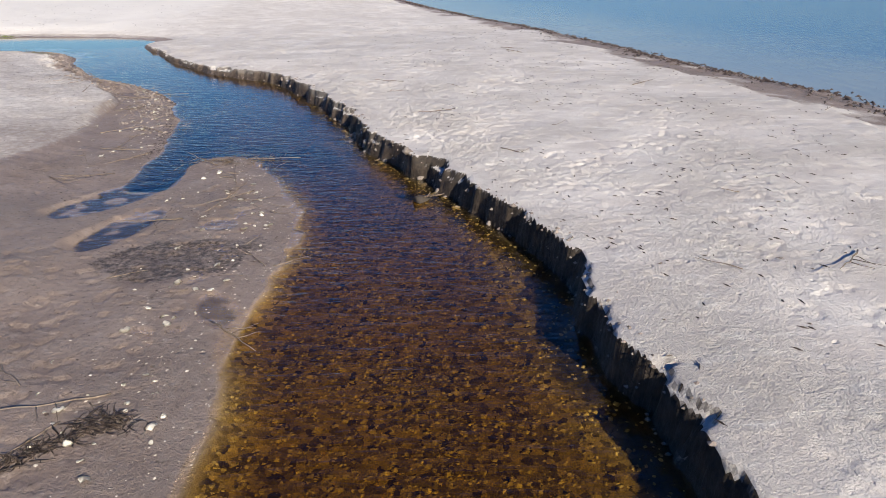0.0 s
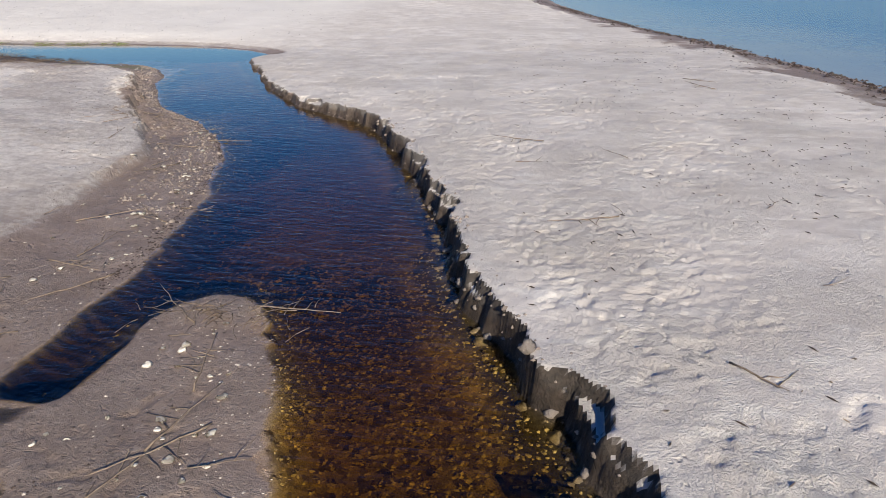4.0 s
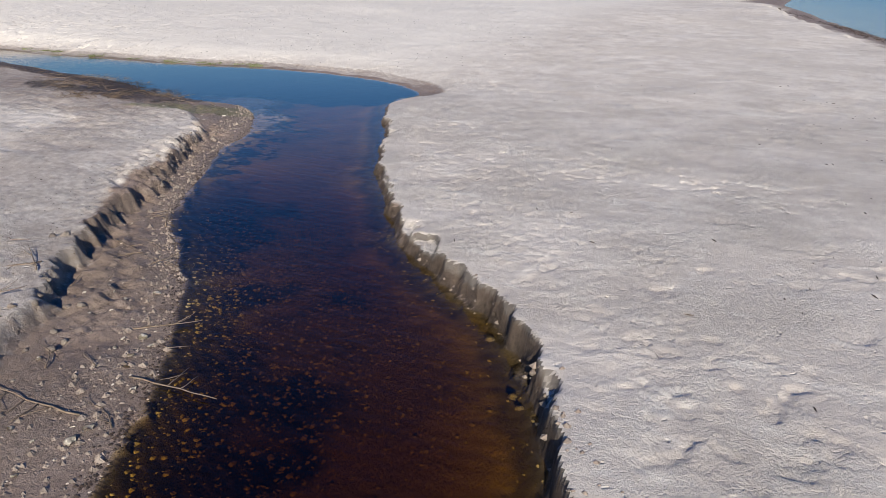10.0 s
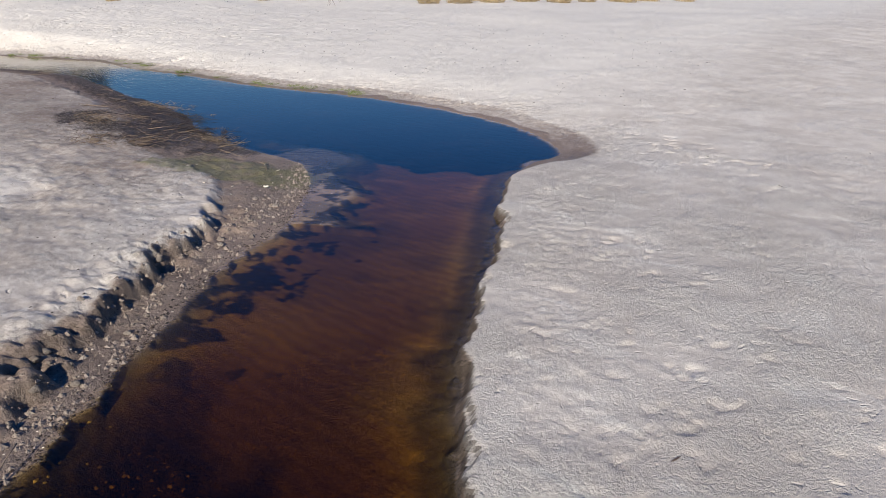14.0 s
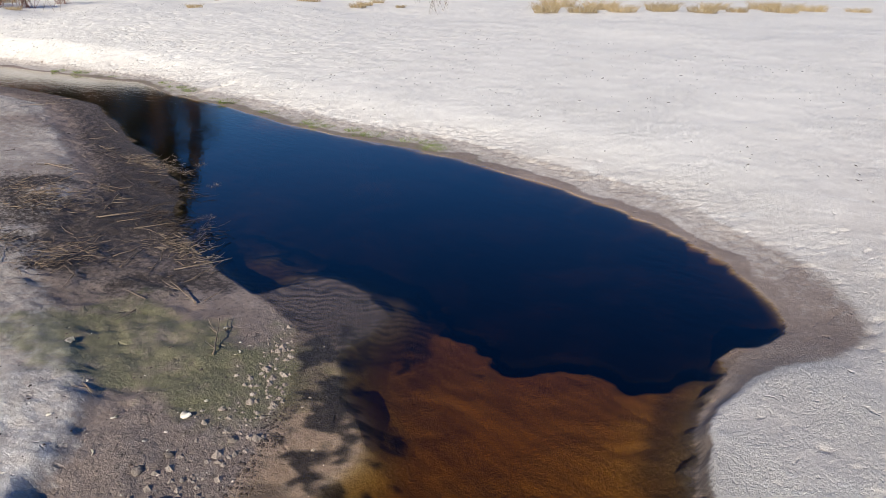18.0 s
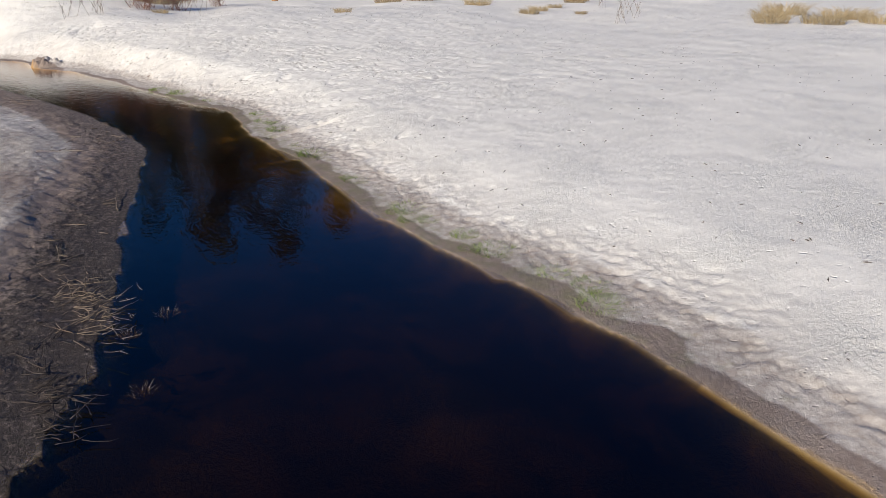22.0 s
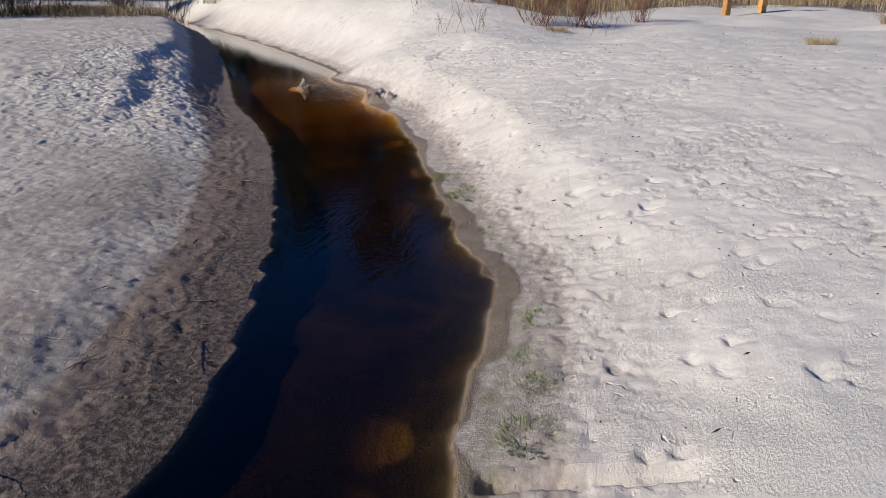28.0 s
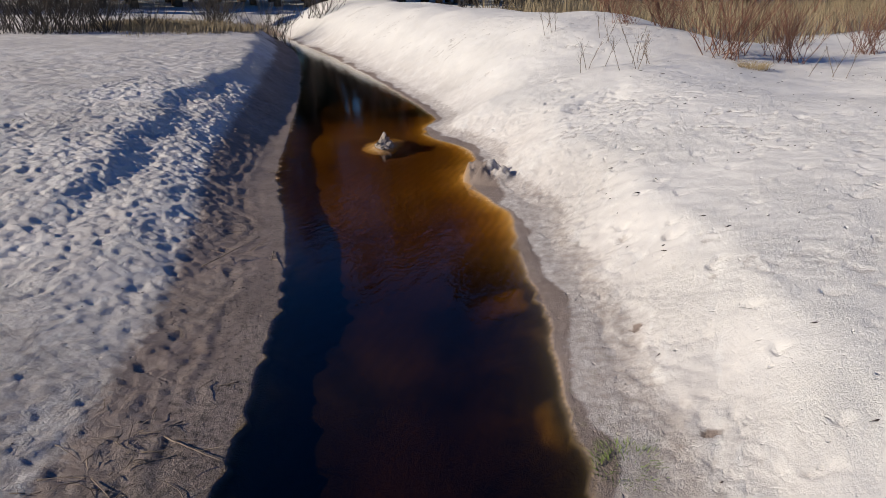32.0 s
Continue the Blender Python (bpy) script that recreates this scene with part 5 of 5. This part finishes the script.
for _ in range(16):
    i = int(np.searchsorted(R_INDEX, rnd.uniform(23.5, 32)))
    d = R_LINE[i + 1] - R_LINE[i - 1]
    d = d / np.hypot(*d)
    x, y = R_LINE[i] + np.array((d[1], -d[0])) * rnd.uniform(0.12, 0.38)
    put(green, place(x, y, rnd.uniform(0, 6.3), 0.004, rnd.uniform(0.35, 0.75)))
dune = [tuft("dune_grass", s, 420, 0.55, 0.5, 0.006, 1.25, DRY_GRASS, "bent yellow tussock of dry dune grass on sand", "dune grass", "dune grass tussocks") for s in (3, 4)]
spots = [(-23.2, 36.6), (-22.4, 37.6), (-21.6, 38.8), (-24.3, 37.9), (-23, 39.4), (-21, 40.4), (-20.2, 41.8), (-22, 42), (-19.8, 43.6), (-21.2, 44.5), (-25.5, 40), (-19, 45.5), (-18.6, 47.5), (-20.3, 46.8), (-17.6, 49.5),
    (-30.2, 27.0), (-28.4, 32.3), (-29.2, 33.2), (-27.8, 33.8), (-30.1, 34.5), (-33.6, 22.4), (-36.2, 31), (-37.5, 33), (-34.8, 34.2), (-31.8, 36.6), (-33.2, 37.8)]
for n, (x, y) in enumerate(spots):
    m = place(x, y, rnd.uniform(0, 6), 0.0, rnd.uniform(0.7, 1.2) * (0.45 if n in (15, 16, 17, 18, 19, 20) else 1.0))
    if n < 2:
        dune[n].matrix_world = m
    else:
        put(dune[n % 2], m)
rng = np.random.default_rng(71)
xy = []
while len(xy) < 2600:
    x, y = rng.uniform(-62, -36.5), rng.uniform(14.5, 62)
    edge = np.interp(y, [14, 18, 22, 26, 30, 36, 62], [-47, -41.5, -37.5, -42.5, -45, -40, -38])
    if x < edge + rng.normal(0, 0.5):
        xy.append((x, y))
for _ in range(420):
    xy.append((rng.normal(-42.0, 1.2), rng.uniform(2.5, 7.5)))
hz = Heights(xy).z
verts, faces = [], []
rnd = random.Random(73)
for (x, y), z in zip(xy, hz):
    near_y = y < 12
    blades(rnd, 15, 0.55, 0.3 if near_y else 0.8, 0.008, 0.45, verts, faces, (x, y, z))
tagged(array_part("reed_field", verts, faces, DRY_GRASS), "wide field of tall yellow dry reeds and grass", "reeds", kind="stuff")


# -- bare bushes --
def bush(seed, stems, tall, spread, material, label, thick=0.012):
    rnd = random.Random(seed)
    base = new("bare_bush")
    for _ in range(stems):
        a, lean = rnd.uniform(0, 6.3), rnd.uniform(0.05, 1.0)
        bm = bmesh.new()
        root = (rnd.gauss(0, spread * 0.3), rnd.gauss(0, spread * 0.3), -0.05)
        main = wander(rnd, root, (math.cos(a) * lean, math.sin(a) * lean, 1), tall * rnd.uniform(0.6, 1.1), 7, 0.10)
        tube(bm, main, thick * rnd.uniform(0.6, 1.1), 0.003, 5)
        for _ in range(6):
            i = rnd.randrange(2, 7)
            b = a + rnd.uniform(-1.6, 1.6)
            tube(bm, wander(rnd, main[i], (math.cos(b) * 0.6, math.sin(b) * 0.6, 1), tall * rnd.uniform(0.15, 0.45), 4, 0.15), thick * 0.4, 0.002, 4)
        part("stem", bm, material, base)
    return tagged(base, label, "bush", "bare bushes")


red = bush(1, 40, 1.5, 0.7, WILLOW, "leafless red-brown willow bush on the sand's edge", 0.009)
red.matrix_basis = place(-34.6, 22.0, 0.2)
for x, y, a, k in ((-34.9, 23.0, 2.1, 0.8), (-36.3, 21.0, 4.0, 0.8), (-36.6, 24.6, 1.2, 0.7), (-38.2, 19.6, 2.2, 0.6), (-36.0, 20.2, 2.9, 0.5)):
    copy_thing(red, place(x, y, a, 0.0, k))
darkb = bush(2, 34, 1.8, 1.1, DARK_BARK, "leafless dark bush on the far bank", 0.013)
darkb.matrix_basis = place(-38.2, 3.6, 0.0)
for x, y, a, k in ((-39.2, 2.6, 1.1, 1.1), (-38.6, 4.0, 2.0, 0.9), (-40.0, 3.6, 3.0, 1.0), (-40.6, 5.2, 1.0, 0.6), (-45.5, 4.6, 4.0, 1.0), (-46.6, 3.6, 5.0, 0.9), (-48.0, 5.4, 2.5, 1.0), (-50.2, 6.4, 0.5, 1.1),
        (-47.2, 15.4, 1.5, 0.9), (-45.6, 17.4, 2.5, 0.6), (-43.8, 5.4, 2.5, 0.6), (-38.4, 1.6, 5.5, 1.0), (-37.9, 2.9, 0.7, 1.0), (-39.4, 4.6, 2.7, 1.1), (-52.5, 8.0, 3.2, 1.1), (-49.6, 13.2, 1.7, 1.0), (-50.8, 15.2, 5.2, 1.0)):
    copy_thing(darkb, place(x, y, a, 0.0, k))
# Sparse shoots on the dune's crest.
shoot = bush(3, 4, 0.55, 0.6, TWIG, "a few thin bare shoots rising from the dune", 0.005)
shoot.matrix_basis = place(-33.0, 19.9, 0.0)
for x, y, a in ((-33.4, 20.7, 1), (-34.6, 20.1, 2), (-32.6, 20.6, 3), (-35.2, 18.8, 4), (-33.2, 23.4, 5), (-25.6, 33.5, 0.4), (-27.2, 35.2, 1.4), (-26.4, 34.6, 2.2), (-29.6, 36.0, 3.3)):
    copy_thing(shoot, place(x, y, a, 0.0, 1.0))


# -- wooden posts by the track --
def post(x, y, turn):
    bm = bmesh.new()
    bmesh.ops.create_cube(bm, size=1.0)
    for v in bm.verts:
        v.co = Vector((v.co.x * 0.2, v.co.y * 0.2, v.co.z * 1.6 + 0.6))
    bmesh.ops.bevel(bm, geom=bm.edges[:], offset=0.018, segments=2, affect="EDGES")
    ob = part("wooden_post", bm, POST_WOOD, None, "", False)
    ob.matrix_world = place(x, y, turn)
    return tagged(ob, "square orange-brown wooden post beside the track", "post", "wooden posts")


post(-40.4, 27.7, 0.5)
post(-41.3, 29.0, 0.6)


# -- trees behind the beach --
def tree(seed, tall, kind):
    rnd = random.Random(seed)
    base = new("pine_tree" if kind == "pine" else "bare_tree")
    bm = bmesh.new()
    trunk = wander(rnd, (0, 0, -0.2), (0, 0, 1), tall, 9, 0.035)
    tube(bm, trunk, tall * 0.017, tall * 0.004, 9)
    part("trunk", bm, BARK if kind == "pine" else DARK_BARK, base)
    verts, faces = [], []
    low = 0.05 if kind == "pine" else 0.12
    for n in range(16):
        f = low + (0.97 - low) * n / 15
        p = trunk[0].lerp(trunk[-1], f)
        a = rnd.uniform(0, 6.3)
        reach = tall * (0.22 * (1 - ((f - low) / (1 - low)) ** 1.6) + 0.03) * rnd.uniform(0.7, 1.2)
        up = 0.25 if kind == "pine" else 0.9
        limb = wander(rnd, p, (math.cos(a), math.sin(a), up), reach, 4, 0.16)
        bm = bmesh.new()
        tube(bm, limb, tall * 0.004, tall * 0.001, 4)
        part("limb", bm, BARK if kind == "pine" else DARK_BARK, base)
        for _ in range(130):
            q = limb[1].lerp(limb[-1], rnd.random() ** 0.6)
            s = tall * (0.02 if kind == "pine" else 0.026)
            q = q + Vector((rnd.gauss(0, 1), rnd.gauss(0, 1), rnd.gauss(0, 0.7))) * tall * 0.018
            d = Vector((rnd.gauss(0, 1), rnd.gauss(0, 1), rnd.gauss(0.4, 1))).normalized() * s
            w = d.orthogonal().normalized() * s * (0.5 if kind == "pine" else 0.12)
            o = len(verts)
            verts += [tuple(q - d - w * 0.4), tuple(q - d + w * 0.4), tuple(q + w), tuple(q + d), tuple(q - w)]
            faces += [(o, o + 1, o + 2, o + 3, o + 4)]
    array_part("crown", verts, faces, NEEDLES if kind == "pine" else BROWN_TWIGS, base)
    return tagged(base, "tall dark pine tree behind the beach" if kind == "pine" else "leafless grey-brown birch tree behind the beach", "tree", "trees behind the beach")


pines = [tree(5, 15.0, "pine"), tree(6, 13.0, "bare")]
rnd = random.Random(83)
jobs = []
for n in range(125):
    yaw = radians(66 + 86 * n / 124 + rnd.uniform(-1, 1))
    r = (rnd.uniform(46, 54), rnd.uniform(54, 64), rnd.uniform(62, 78))[n % 3]
    jobs.append((-20 - r * math.sin(yaw), 20 + r * math.cos(yaw)))
for n, (x, y) in enumerate(jobs):
    k = 1 if n % 4 == 1 else 0
    m = place(x, y, rnd.uniform(0, 6), 0.0, rnd.uniform(0.85, 1.3))
    if n < 2:
        pines[n].matrix_basis = m
    else:
        copy_thing(pines[k], m)
# -- the line of weed along the sea --
rnd = random.Random(91)
verts, faces = [], []
for _ in range(1500):
    i = rnd.randrange(14, 150)
    x, y = S_LINE[i] + np.array((rnd.uniform(-0.1, 0.1), 0)) * 1.0
    j = rnd.random()
    nx, ny_ = S_LINE[i + 1] - S_LINE[i]
    x, y = x + nx * j, y + ny_ * j
    off = 0.7 + 0.25 * math.sin(y * 0.9) + rnd.gauss(0, 0.3)
    if y > 42:
        off += abs(rnd.gauss(0, 1.0))
    x -= off
    z, a, s = 0.34 * (1 - math.exp(-max(off, 0.05) / 1.6)) + 0.02, rnd.uniform(0, 6.3), rnd.uniform(0.02, 0.09)
    c, q = math.cos(a) * s, math.sin(a) * s
    o = len(verts)
    verts += [(x - c, y - q, z - 0.01), (x + q * 0.4, y - c * 0.4, z), (x + c, y + q, z - 0.005), (x - q * 0.4, y + c * 0.4, z + 0.012), (x, y, z + 0.03)]
    faces += [(o, o + 1, o + 4), (o + 1, o + 2, o + 4), (o + 2, o + 3, o + 4), (o + 3, o, o + 4)]
tagged(array_part("seaweed_line", verts, faces, WEED), "dark line of washed-up seaweed along the sea", "seaweed", kind="stuff")
